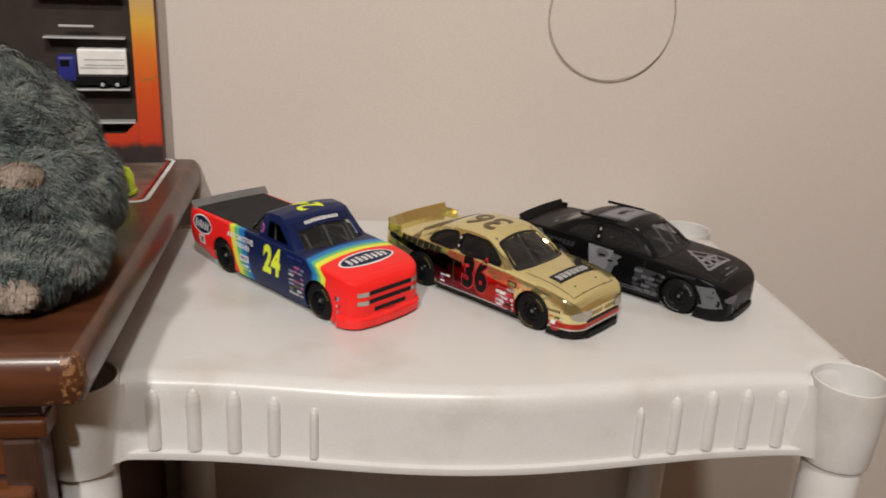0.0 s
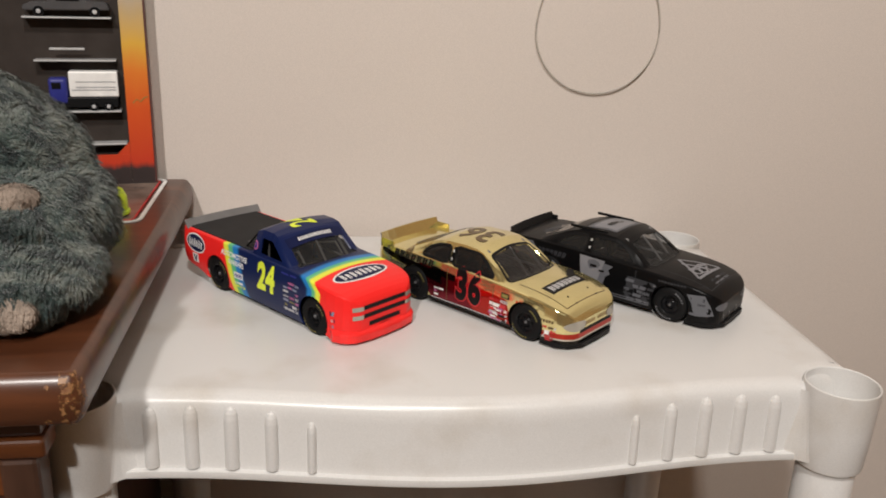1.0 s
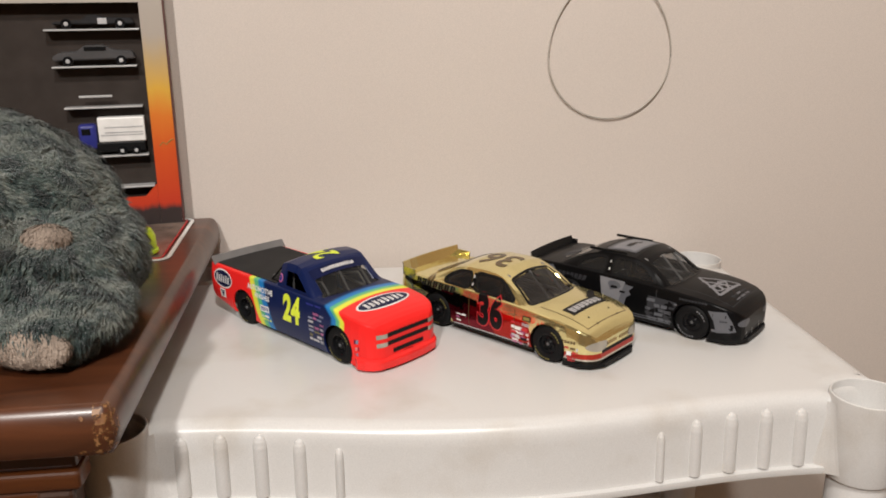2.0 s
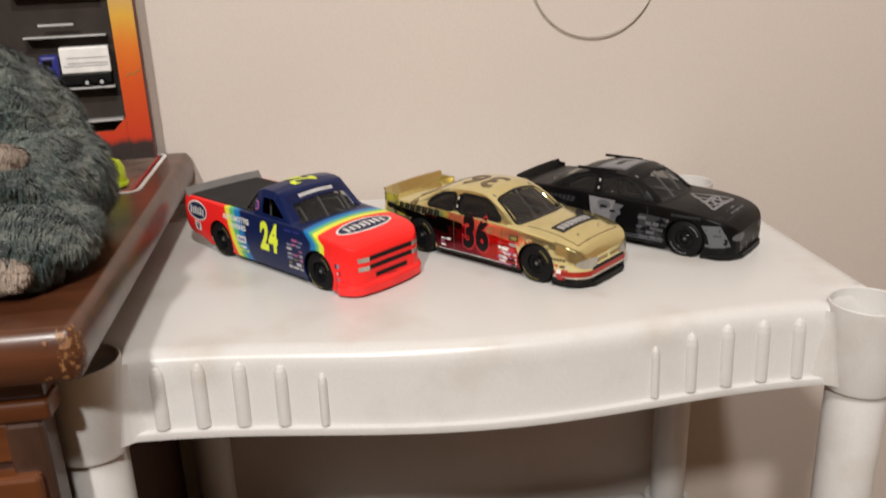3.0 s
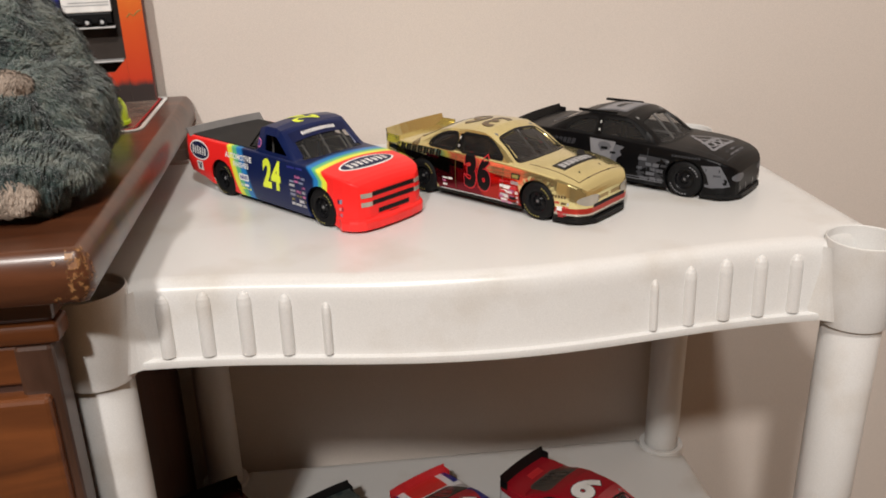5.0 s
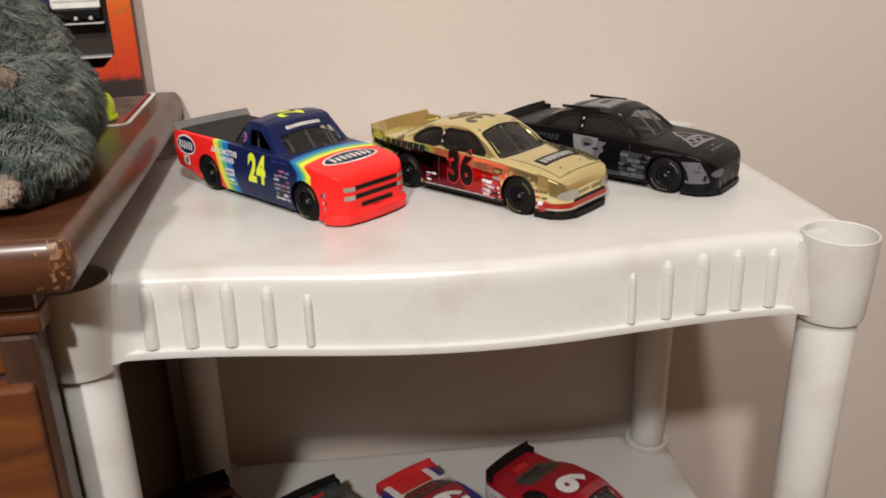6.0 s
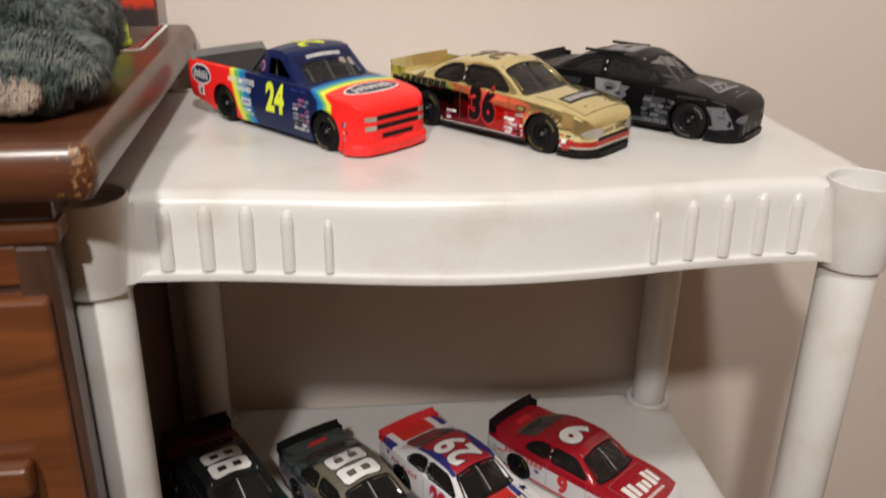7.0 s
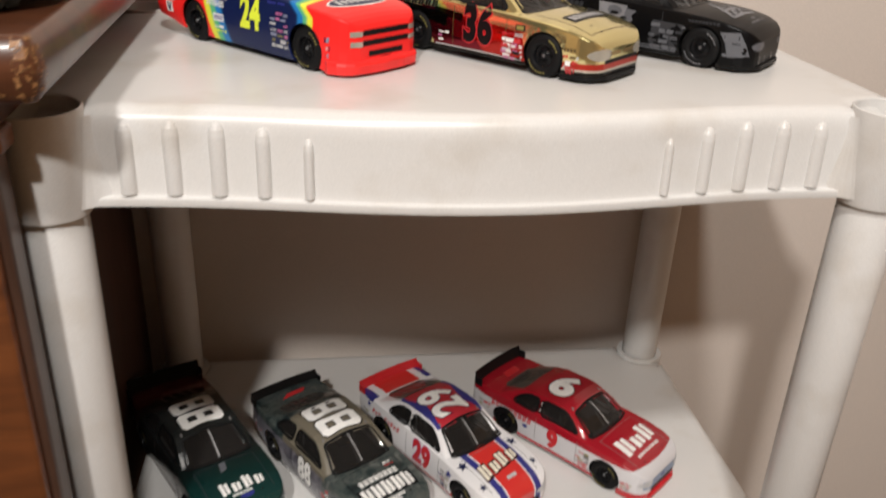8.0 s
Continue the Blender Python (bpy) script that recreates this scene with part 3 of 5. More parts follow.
def bars_bm(n, w, h, gap=0.28, slant=0.0, bm=None, at=(0, 0), wave=0.0):
    """A word drawn as a row of upright bars."""
    bm = bm or bmesh.new()
    step = w / n
    for k in range(n):
        x = at[0] - w / 2 + step * (k + 0.5)
        hh = h * (1 - wave * (k % 2))
        if step * (1 - gap) > 0.0018:
            q = step * (1 - gap)
            rect_bm(q * 0.46, hh, slant, bm, (x - q * 0.27, at[1] - (h - hh) / 2))
            rect_bm(q * 0.40, hh * 0.86, slant, bm, (x + q * 0.30, at[1] - (h - hh) / 2))
        else:
            rect_bm(step * (1 - gap), hh, slant, bm, (x, at[1] - (h - hh) / 2))
    return bm


def block_digit_bm(w, h, at=0.0, grow=0.0):
    """A square-cut racing 8 as one welded plate with two slots and cut corners."""
    bm = bmesh.new()
    k, c = w * 0.32, w * 0.16
    xs = [-w / 2 - grow, -w / 2 + k + grow, w / 2 - k - grow, w / 2 + grow]
    zs = [-h / 2 - grow, -h * 0.30 + grow, -h * 0.09 - grow, h * 0.09 + grow, h * 0.30 - grow, h / 2 + grow]
    grid = {}
    for i, x in enumerate(xs):
        for j, z in enumerate(zs):
            pinch = c * 0.35 if j in (2, 3) and i in (0, 3) else 0.0
            grid[i, j] = bm.verts.new((at + x - math.copysign(pinch, x), z, 0))
    for i in range(3):
        for j in range(5):
            if i == 1 and j in (1, 3):
                continue
            bm.faces.new((grid[i, j], grid[i + 1, j], grid[i + 1, j + 1], grid[i, j + 1]))
    corners = [grid[i, j] for i in (0, 3) for j in (0, 5)]
    bmesh.ops.bevel(bm, geom=corners, offset=c, segments=1, affect="VERTICES")
    return bm


def block_number(car, bvh, at, w, h, gap, mat, rim=None):
    for k in (-0.5, 0.5):
        off = k * (w + gap)
        if rim:
            lay("digit_outline", block_digit_bm(w, h, off, 0.0010), "roof", at, rim, car, bvh, 0.00020)
        lay("roof_digit", block_digit_bm(w, h, off), "roof", at, mat, car, bvh, 0.00036, label="white block digit 8")


SIDES = {
    "right": (Vector((1, 0, 0)), Vector((0, 0, 1)), Vector((0, 1, 0)), Vector((0, -0.06, 0))),
    "left": (Vector((-1, 0, 0)), Vector((0, 0, 1)), Vector((0, -1, 0)), Vector((0, 0.06, 0))),
    "roof": (Vector((-1, 0, 0)), Vector((0, -1, 0)), Vector((0, 0, -1)), Vector((0, 0, 0.1))),
    "hood": (Vector((0, 1, 0)), Vector((-1, 0, 0)), Vector((0, 0, -1)), Vector((0, 0, 0.1))),
    "nose": (Vector((0, 1, 0)), Vector((0, 0, 1)), Vector((-1, 0, 0)), Vector((0.14, 0, 0))),
    "tail": (Vector((0, -1, 0)), Vector((0, 0, 1)), Vector((1, 0, 0)), Vector((-0.14, 0, 0))),
}


def lay(name, bm, where, at, mat, car, bvh, lift=0.00022, turn=0.0, label="", cut=0.003):
    """Lays flat artwork onto a car's paint: at is in mm, (x, z) on the sides, (x, y) on top, (y, z) on the ends."""
    right, up, ray, far = SIDES[where]
    if where in ("right", "left"):
        o = Vector((at[0] * MM, 0, at[1] * MM))
    elif where in ("roof", "hood"):
        o = Vector((at[0] * MM, at[1] * MM, 0))
    else:
        o = Vector((0, at[0] * MM, at[1] * MM))
    for _ in range(4):
        es = [e for e in bm.edges if e.calc_length() > cut]
        if not es:
            break
        bmesh.ops.subdivide_edges(bm, edges=es, cuts=1)
    bmesh.ops.triangulate(bm, faces=bm.faces)
    c, s_ = math.cos(radians(turn)), math.sin(radians(turn))
    lost = []
    for v in bm.verts:
        u, w = v.co.x * c - v.co.y * s_, v.co.x * s_ + v.co.y * c
        p = o + right * u + up * w
        hit, nrm, _, _ = bvh.ray_cast(p + far, ray)
        if hit is None:
            lost.append(v)
        else:
            if nrm.dot(ray) > 0:
                nrm = -nrm
            v.co = hit + nrm * (lift + v.co.z)
    bmesh.ops.delete(bm, geom=lost, context="VERTS")
    if not bm.faces:
        bm.free()
        return None
    bmesh.ops.recalc_face_normals(bm, faces=bm.faces)
    for f in bm.faces:
        if f.normal.dot(ray) > 0:
            f.normal_flip()
    return part(name, bm, mat, car, label)


def rear_window_bm():
    """A rear window: a rounded pane, broader towards the tail."""
    bm = bmesh.new()
    n, rows_ = 16, []
    for i in range(n + 1):
        u = -1 + 2 * i / n
        half = (0.0245 - 0.0022 * u) * (1 - 0.22 * abs(u) ** 7)
        rows_.append([bm.verts.new((half * (2 * j / 18 - 1), 0.0145 * u, 0)) for j in range(19)])
    for a, b in zip(rows_, rows_[1:]):
        for j in range(18):
            bm.faces.new((a[j], a[j + 1], b[j + 1], b[j]))
    return bm


REARGL = plain("smoked_rear_window", (0.075, 0.066, 0.058), 0.16)
STRAP = plain("grey_strap", (0.03, 0.028, 0.026), 0.4)


def car_base(name, s, where, angle, z, label, paint, pane, spoiler, group, splitter=True, inside=None, open_sides=False, trim=None, lip=None):
    """A die-cast car: painted shell, panes, chassis, cage, seat, spoiler and wheels. Nose along x."""
    car = thing(name, pose(where[0], where[1], z, 0, 0, angle), label, "toy car", group)
    shell, bvh = car_shell(s)
    part("body", shell, paint, car, smooth=28)
    for nm, (where, pts, r) in s["panes"].items():
        for sd in (("right", "left") if where == "side" else ("hood",)):
            mirror = {"right": lambda p: (p.x * MM, p.y * MM), "left": lambda p: (-p.x * MM, p.y * MM), "hood": lambda p: (p.y * MM, -p.x * MM)}[sd]
            line = rounded(pts, r)
            if not (open_sides and where == "side"):
                lay(nm, poly_bm([mirror(p) for p in grown(line, 1.2)]), sd, (0, 0), pane, car, bvh, -0.0007)
            ring = bmesh.new()
            inner, outer = ([ring.verts.new((*mirror(p), 0)) for p in grown(line, d)] for d in (-0.9, 1.15))
            for k in range(len(line)):
                ring.faces.new((inner[k - 1], inner[k], outer[k], outer[k - 1]))
            lay("window_trim", ring, sd, (0, 0), trim or DARK, car, bvh, 0.00018)
    ch = box_bm(s["tail"] * MM + 0.006, s["nose"] * MM - 0.007, -0.023, 0.023, 0.0045, 0.024, 0.002)
    box_bm((s["axle"][0] + 17.5) * MM, (s["axle"][1] - 17.5) * MM, -0.0345, 0.0345, 0.0045, 0.024, 0.001, bm=ch)
    box_bm(s["tail"] * MM + 0.008, (s["panes"]["side_window"][1][0][0] - 20) * MM, -0.032, 0.032, 0.0242, (s["belt"][1][1] - 4) * MM, 0.001, bm=ch)
    part("chassis", ch, DARK, car)
    top = max(z_ for _, z_ in s["roof_mid"]) * MM
    belt = s["belt"][len(s["belt"]) // 2 - 1][1] * MM
    x0, x1 = s["panes"]["side_window"][1][0][0] * MM - 0.024, (s["panes"]["windshield"][1][0][0] - (9.5 if open_sides else 5.0)) * MM
    cage = bmesh.new()
    for sgn in (-1, 1):
        y = 0.0225 * sgn
        tube_bm([(x1 + 0.022, 0.028 * sgn, belt - 0.008), (x1 + 0.001, y, top - 0.005), (x0 + 0.018, y, top - 0.005), (x0 + 0.016, y, belt - 0.010)], 0.0011, 6, bm=cage)
        tube_bm([(x0 + 0.018, y, top - 0.006), (x0 - 0.014, y * 1.05, belt + 0.001)], 0.0011, 6, bm=cage)
        tube_bm([(x1 + 0.018, 0.03 * sgn, belt - 0.006), (x0 + 0.016, 0.03 * sgn, belt - 0.004)], 0.0011, 6, bm=cage)
    tube_bm([(x0 + 0.017, -0.0225, top - 0.006), (x0 + 0.017, 0.0225, belt)], 0.0011, 6, bm=cage)
    tube_bm([(x1 + 0.004, 0.0, top - 0.005), (x1 + 0.024, 0.0, belt - 0.002)], 0.0009, 6, bm=cage)
    part("roll_cage", cage, inside or GREYP, car)
    if not open_sides:
        lay("rear_window", rear_window_bm(), "hood", (-58, 0), REARGL, car, bvh, 0.00025, label="smoked rear window")
        for y in (-13.5, -4.5, 4.5, 13.5):
            lay("window_strap", rect_bm(0.0010, 0.027), "hood", (-58, y), STRAP, car, bvh, 0.0006)
    seat = box_bm(x0 + 0.020, x0 + 0.024, 0.004, 0.018, 0.024, top - 0.012, 0.0015)
    box_bm(x0 + 0.020, x0 + 0.036, 0.004, 0.018, 0.024, 0.028, 0.001, bm=seat)
    part("seat", seat, DARK, car)
    part("dashboard", box_bm(x1 + 0.014, x1 + 0.024, -0.030, 0.030, 0.024, belt - 0.003, 0.002), inside or DARK, car)
    if spoiler:
        part("spoiler", spoiler[0], spoiler[1], car, spoiler[2])
    if splitter:
        sp = bmesh.new()
        for zz in (0.0022, 0.0056):
            ring = [(s["nose"] - 26, -36.5), (s["nose"] - 12, -35.5), (s["nose"] - 4, -30), (s["nose"] + 1.8, -20), (s["nose"] + 2.4, 0)]
            ring = ring + [(a, -b) for a, b in ring[-2::-1]]
            sp.faces.new([sp.verts.new((a * MM, b * MM, zz)) for a, b in ring])
        sp.verts.ensure_lookup_table()
        h = len(sp.verts) // 2
        for k in range(h):
            sp.faces.new((sp.verts[k], sp.verts[(k + 1) % h], sp.verts[h + (k + 1) % h], sp.verts[h + k]))
        bmesh.ops.recalc_face_normals(sp, faces=sp.faces)
        part("splitter", sp, lip or DARK, car)
    wheel_parts(car, s, None)
    return car, bvh


def blade_bm(x, z, half, h, lean, thick=1.2, ends=0.0):
    """An upright spoiler blade across the tail, leaning back, with end plates."""
    bm = bmesh.new()
    n = 8
    rows_ = []
    for k in range(n + 1):
        y = half * (2 * k / n - 1)
        b = 2.2 * (y / half) ** 2
        rows_.append([bm.verts.new(((x + b + dx) * MM, y * MM, zz * MM)) for dx, zz in ((0, z), (-lean, z + h), (-lean - thick, z + h), (-thick, z))])
    for a, b in zip(rows_, rows_[1:]):
        for j in range(4):
            bm.faces.new((a[j], a[(j + 1) % 4], b[(j + 1) % 4], b[j]))
    bm.faces.new(rows_[0][::-1])
    bm.faces.new(rows_[-1])
    if ends:
        for y in (-half, half):
            box_bm((x - 1) * MM, (x + ends) * MM, (y - 0.5) * MM, (y + 0.5) * MM, (z - 1) * MM, (z + h * 0.62) * MM, bm=bm)
    bmesh.ops.recalc_face_normals(bm, faces=bm.faces)
    return bm


def zone_paint(name, build, rough=0.3, metal=0.0, coat=0.6):
    """Car paint whose colour is built from the shell's own x, y, z in mm by node arithmetic."""
    m, t, p = nodes_of(name)
    p.inputs["Roughness"].default_value, p.inputs["Metallic"].default_value = rough, metal
    p.inputs["Coat Weight"].default_value, p.inputs["Coat Roughness"].default_value = coat, 0.08
    tc, sp = t.nodes.new("ShaderNodeTexCoord"), t.nodes.new("ShaderNodeSeparateXYZ")
    t.links.new(tc.outputs["Object"], sp.inputs[0])

    def op(kind, a, b=0.0):
        n = t.nodes.new("ShaderNodeMath")
        n.operation = kind
        for k, v in enumerate((a, b)):
            if isinstance(v, (int, float)):
                n.inputs[k].default_value = v
            else:
                t.links.new(v, n.inputs[k])
        return n.outputs[0]

    def mix(fac, a, b):
        n = t.nodes.new("ShaderNodeMix")
        n.data_type = "RGBA"
        for k, v in ((0, fac), (6, a), (7, b)):
            if isinstance(v, (int, float)):
                n.inputs[k].default_value = v
            elif isinstance(v, tuple):
                n.inputs[k].default_value = (*v, 1)
            else:
                t.links.new(v, n.inputs[k])
        return n.outputs[2]

    x, y, z = (op("MULTIPLY", o, 1000.0) for o in sp.outputs)
    t.links.new(build(t, x, y, z, op, mix, tc), p.inputs["Base Color"])
    return m, t, p


def truck_colour(t, x, y, z, op, mix, tc):
    # red nose, crisp yellow, green and sky-blue bands over the cowl, blue cab, bands again, red tail
    front = op("ADD", op("MULTIPLY", x, 0.005), op("MULTIPLY", op("MAXIMUM", op("SUBTRACT", z, 36.0), 0.0), 0.006))
    back = op("ADD", op("MULTIPLY", x, 0.005), op("MULTIPLY", op("SUBTRACT", z, 25.0), 0.0016))
    navy, sky, green, yellow, red = (0.0062, 0.0135, 0.066), (0.018, 0.19, 0.50), (0.11, 0.46, 0.22), (0.74, 0.76, 0.06), (0.86, 0.022, 0.020)
    f = ramp(t, op("ADD", front, 0.5), [(0.0, navy), (0.775, navy), (0.790, sky), (0.806, sky), (0.814, green), (0.826, green), (0.836, yellow), (0.855, yellow), (0.859, red), (1.0, red)])
    b = ramp(t, op("ADD", back, 0.5), [(0.0, red), (0.268, red), (0.272, yellow), (0.296, yellow), (0.308, green), (0.328, green), (0.338, sky), (0.362, sky), (0.378, navy), (1.0, navy)])
    return mix(op("GREATER_THAN", x, 0.0), b, f)


def gold_colour(t, x, y, z, op, mix, tc):
    gold, wine, bright, black = (0.84, 0.74, 0.36), (0.20, 0.010, 0.022), (0.46, 0.030, 0.022), (0.012, 0.010, 0.008)
    # red sides that rise towards the rear, a dark flash above them sweeping down from the quarter panel
    top = op("ADD", 31.0, op("MULTIPLY", x, -0.085))
    low = op("LESS_THAN", z, top)
    mid = op("MULTIPLY", op("GREATER_THAN", op("ADD", x, op("MULTIPLY", z, 0.5)), -34.0), op("LESS_THAN", op("ADD", x, op("MULTIPLY", z, 0.35)), 50.0))
    c = mix(op("MULTIPLY", low, mid), gold, mix(op("GREATER_THAN", op("ADD", x, op("MULTIPLY", z, 0.9)), 16.0), wine, bright))
    band = op("MULTIPLY", op("GREATER_THAN", z, op("SUBTRACT", top, 4.5)), op("LESS_THAN", z, op("ADD", top, 1.2)))
    band = op("MULTIPLY", band, op("MULTIPLY", op("GREATER_THAN", x, -38.0), op("LESS_THAN", x, -12.0)))
    c = mix(band, c, black)
    flash = op("MULTIPLY", op("LESS_THAN", z, op("SUBTRACT", 32.5, op("MULTIPLY", op("ADD", x, 40.0), 0.08))), op("GREATER_THAN", z, op("ADD", 24.0, op("MULTIPLY", op("ADD", x, 40.0), -0.16))))
    c = mix(op("MULTIPLY", flash, op("MULTIPLY", op("LESS_THAN", x, -26.0), op("GREATER_THAN", x, -97.0))), c, black)
    nose = op("GREATER_THAN", x, 72.0)
    c = mix(op("MULTIPLY", nose, op("LESS_THAN", z, 14.0)), c, (0.46, 0.035, 0.02))
    c = mix(op("MULTIPLY", nose, op("LESS_THAN", z, 9.6)), c, (0.62, 0.58, 0.5))
    return mix(op("LESS_THAN", z, 8.2), c, black)


def black_colour(t, x, y, z, op, mix, tc):
    v = t.nodes.new("ShaderNodeTexVoronoi")
    v.inputs["Scale"].default_value = 42.0
    t.links.new(tc.outputs["Object"], v.inputs["Vector"])
    side = op("LESS_THAN", z, 34.0)
    fac = op("MULTIPLY", side, op("GREATER_THAN", v.outputs["Color"], 0.72))
    return mix(fac, (0.0035, 0.0035, 0.004), (0.011, 0.011, 0.0125))


def green_colour(t, x, y, z, op, mix, tc):
    c = ramp(t, op("ADD", op("MULTIPLY", x, 0.005), 0.5), [(0.0, (0.10, 0.012, 0.015)), (0.16, (0.10, 0.012, 0.015)), (0.19, (0.02, 0.022, 0.022)), (0.66, (0.006, 0.009, 0.009)), (0.80, (0.003, 0.022, 0.020)), (1.0, (0.004, 0.036, 0.033))])
    white = op("MULTIPLY", op("LESS_THAN", z, 30.0), op("LESS_THAN", x, -60.0))
    c = mix(white, c, (0.3, 0.29, 0.28))
    lip = op("MULTIPLY", op("LESS_THAN", z, 9.0), op("GREATER_THAN", x, 70.0))
    return mix(lip, c, (0.6, 0.6, 0.6))


def camo_colour(t, x, y, z, op, mix, tc):
    n = t.nodes.new("ShaderNodeTexNoise")
    n.inputs["Scale"].default_value, n.inputs["Detail"].default_value, n.inputs["Distortion"].default_value = 75.0, 9, 0.8
    t.links.new(tc.outputs["Object"], n.inputs["Vector"])
    camo = ramp(t, n.outputs["Fac"], [(0.30, (0.012, 0.018, 0.019)), (0.42, (0.022, 0.034, 0.035)), (0.47, (0.055, 0.070, 0.066)), (0.53, (0.070, 0.082, 0.076)), (0.57, (0.030, 0.042, 0.043)), (0.68, (0.13, 0.14, 0.13))])
    roof = op("MULTIPLY", op("GREATER_THAN", z, 33.0), op("MULTIPLY", op("GREATER_THAN", x, -36.0), op("LESS_THAN", x, 34.0)))
    side = op("MULTIPLY", op("LESS_THAN", z, 34.0), op("LESS_THAN", x, 30.0))
    c = mix(roof, camo, (0.15, 0.132, 0.098))
    return mix(side, c, ramp(t, n.outputs["Fac"], [(0.35, (0.06, 0.058, 0.075)), (0.6, (0.19, 0.18, 0.21))]))


def stars_colour(t, x, y, z, op, mix, tc):
    ay = op("ABSOLUTE", y)
    white, red, blue = (0.74, 0.73, 0.74), (0.60, 0.030, 0.026), (0.030, 0.032, 0.20)
    c = white
    ahead = op("GREATER_THAN", x, 36.0)
    for half, col in ((25.0, blue), (18.5, white), (17.0, red)):
        c = mix(op("MULTIPLY", ahead, op("LESS_THAN", ay, op("ADD", half, op("MULTIPLY", x, -0.03)))), c, col)
    roof = op("MULTIPLY", op("GREATER_THAN", z, 53.5), op("LESS_THAN", ay, 27.5))
    c = mix(roof, c, blue)
    c = mix(op("MULTIPLY", roof, op("LESS_THAN", op("ADD", ay, op("MULTIPLY", op("SINE", op("MULTIPLY", op("ADD", x, y), 0.13)), 3.0)), 20.5)), c, (0.42, 0.022, 0.035))
    deck = op("MULTIPLY", op("LESS_THAN", x, -74.0), op("GREATER_THAN", z, 37.5))
    c = mix(deck, c, mix(op("GREATER_THAN", ay, 21.0), red, mix(op("GREATER_THAN", ay, 29.0), white, blue)))
    return mix(op("LESS_THAN", z, 8.5), c, (0.42, 0.015, 0.025))


def redwhite_colour(t, x, y, z, op, mix, tc):
    red, white = (0.33, 0.008, 0.018), (0.62, 0.61, 0.63)
    side = op("LESS_THAN", z, op("ADD", 31.0, op("MULTIPLY", op("ABSOLUTE", x), 0.012)))
    nose = op("MULTIPLY", op("GREATER_THAN", x, 88.0), op("LESS_THAN", z, 27.5))
    c = mix(side, red, white)
    c = mix(nose, c, white)
    low = op("LESS_THAN", z, 9.5)
    return mix(low, c, (0.5, 0.015, 0.03))


RACERS, STORED = "toy cars on the upper shelf", "toy cars on the lower shelf"


def stripes(name, n, w, h, where, at, mats, car, bvh, rows=1, turn=0.0, lift=0.00022):
    """Small sponsor marks: uneven rows of short bars, shared out over a few colours."""
    rng = random.Random(int(w * 1e5) + rows * 7 + n)
    art = [bmesh.new() for _ in mats]
    for r in range(rows):
        x = -w / 2 + rng.uniform(0, 0.1) * w
        while x < w / 2 - 0.001:
            bw_ = min(w / n * rng.uniform(0.45, 1.15), w / 2 - x)
            bh = h / rows * rng.uniform(0.32, 0.72)
            q = rng.randrange(len(mats))
            y = h / 2 - h / rows * (r + 0.5) + rng.uniform(-0.1, 0.1) * h / rows
            if rng.random() < 0.85:
                if rng.random() < 0.4:
                    bars_bm(max(2, int(bw_ / 0.0009)), bw_, bh, 0.35, 0.0, art[q], (x + bw_ / 2, y))
                else:
                    rect_bm(bw_, bh, rng.uniform(-0.3, 0.3), art[q], (x + bw_ / 2, y))
            x += bw_ + w / n * rng.uniform(0.1, 0.25)
    for bm, mat in zip(art, mats):
        if bm.faces:
            lay(name, bm, where, at, mat, car, bvh, turn=turn, lift=lift)
        else:
            bm.free()


def oval_badge(car, bvh, where, at, w, h, letters, turn=0.0):
    """A white-rimmed dark oval with a row of white bars for its word."""
    lay("oval_emblem", oval_bm(w, h), where, at, WHITE, car, bvh, 0.00020, turn, "white-rimmed navy oval emblem")
    lay("oval_field", oval_bm(w * 0.93, h * 0.84), where, at, NAVY, car, bvh, 0.00032, turn)
    lay("emblem_lettering", bars_bm(letters * 2, w * 0.74, h * 0.44, 0.45, 0.0, wave=0.12), where, at, WHITE, car, bvh, 0.00044, turn)


def number(car, bvh, s, where, at, size, squeeze, mat, rim=None, bold=0.0012, shear=0.0, name="door_number", label=""):
    if rim:
        lay(name + "_outline", text_bm(s, size, squeeze, bold + 0.0010, shear), where, at, rim, car, bvh, 0.00020)
    lay(name, text_bm(s, size, squeeze, bold, shear), where, at, mat, car, bvh, 0.00034, label=label)


def brace(car, bvh, mat, x0, x1):
    """The bar down the middle of the windscreen and the straps over the rear window."""
    lay("windscreen_brace", rect_bm(0.0009, (x1 - x0) * MM), "hood", ((x0 + x1) / 2, 0), mat, car, bvh, 0.0002)


def net(car, bvh, mat, x):
    """The slim panel of small marks on the pillar between the side windows."""
    lay("pillar_panel", rect_bm(0.0026, 0.012, 0.1), "right", (x, 48), mat, car, bvh)
    lay("pillar_sticker", bars_bm(1, 0.0014, 0.002, 0, bm=bars_bm(1, 0.0014, 0.002, 0, at=(0, 0.003)), at=(0, -0.003)), "right", (x, 48), WHITE, car, bvh, 0.0004)


def star_bm(r, at=(0, 0), bm=None):
    bm = bm or bmesh.new()
    c = bm.verts.new((at[0], at[1], 0))
    ring = [bm.verts.new((at[0] + (r if k % 2 == 0 else r * 0.42) * math.sin(math.pi * k / 5), at[1] + (r if k % 2 == 0 else r * 0.42) * math.cos(math.pi * k / 5), 0)) for k in range(10)]
    for k in range(10):
        bm.faces.new((c, ring[k], ring[(k + 1) % 10]))
    return bm


BROWNP = plain("brown_print", (0.10, 0.06, 0.02), 0.3)
GHOST4 = plain("light_ghost_grey_print", (0.20, 0.20, 0.215), 0.45)
GHOST3 = plain("pale_blue_grey_print", (0.22, 0.24, 0.34), 0.4)
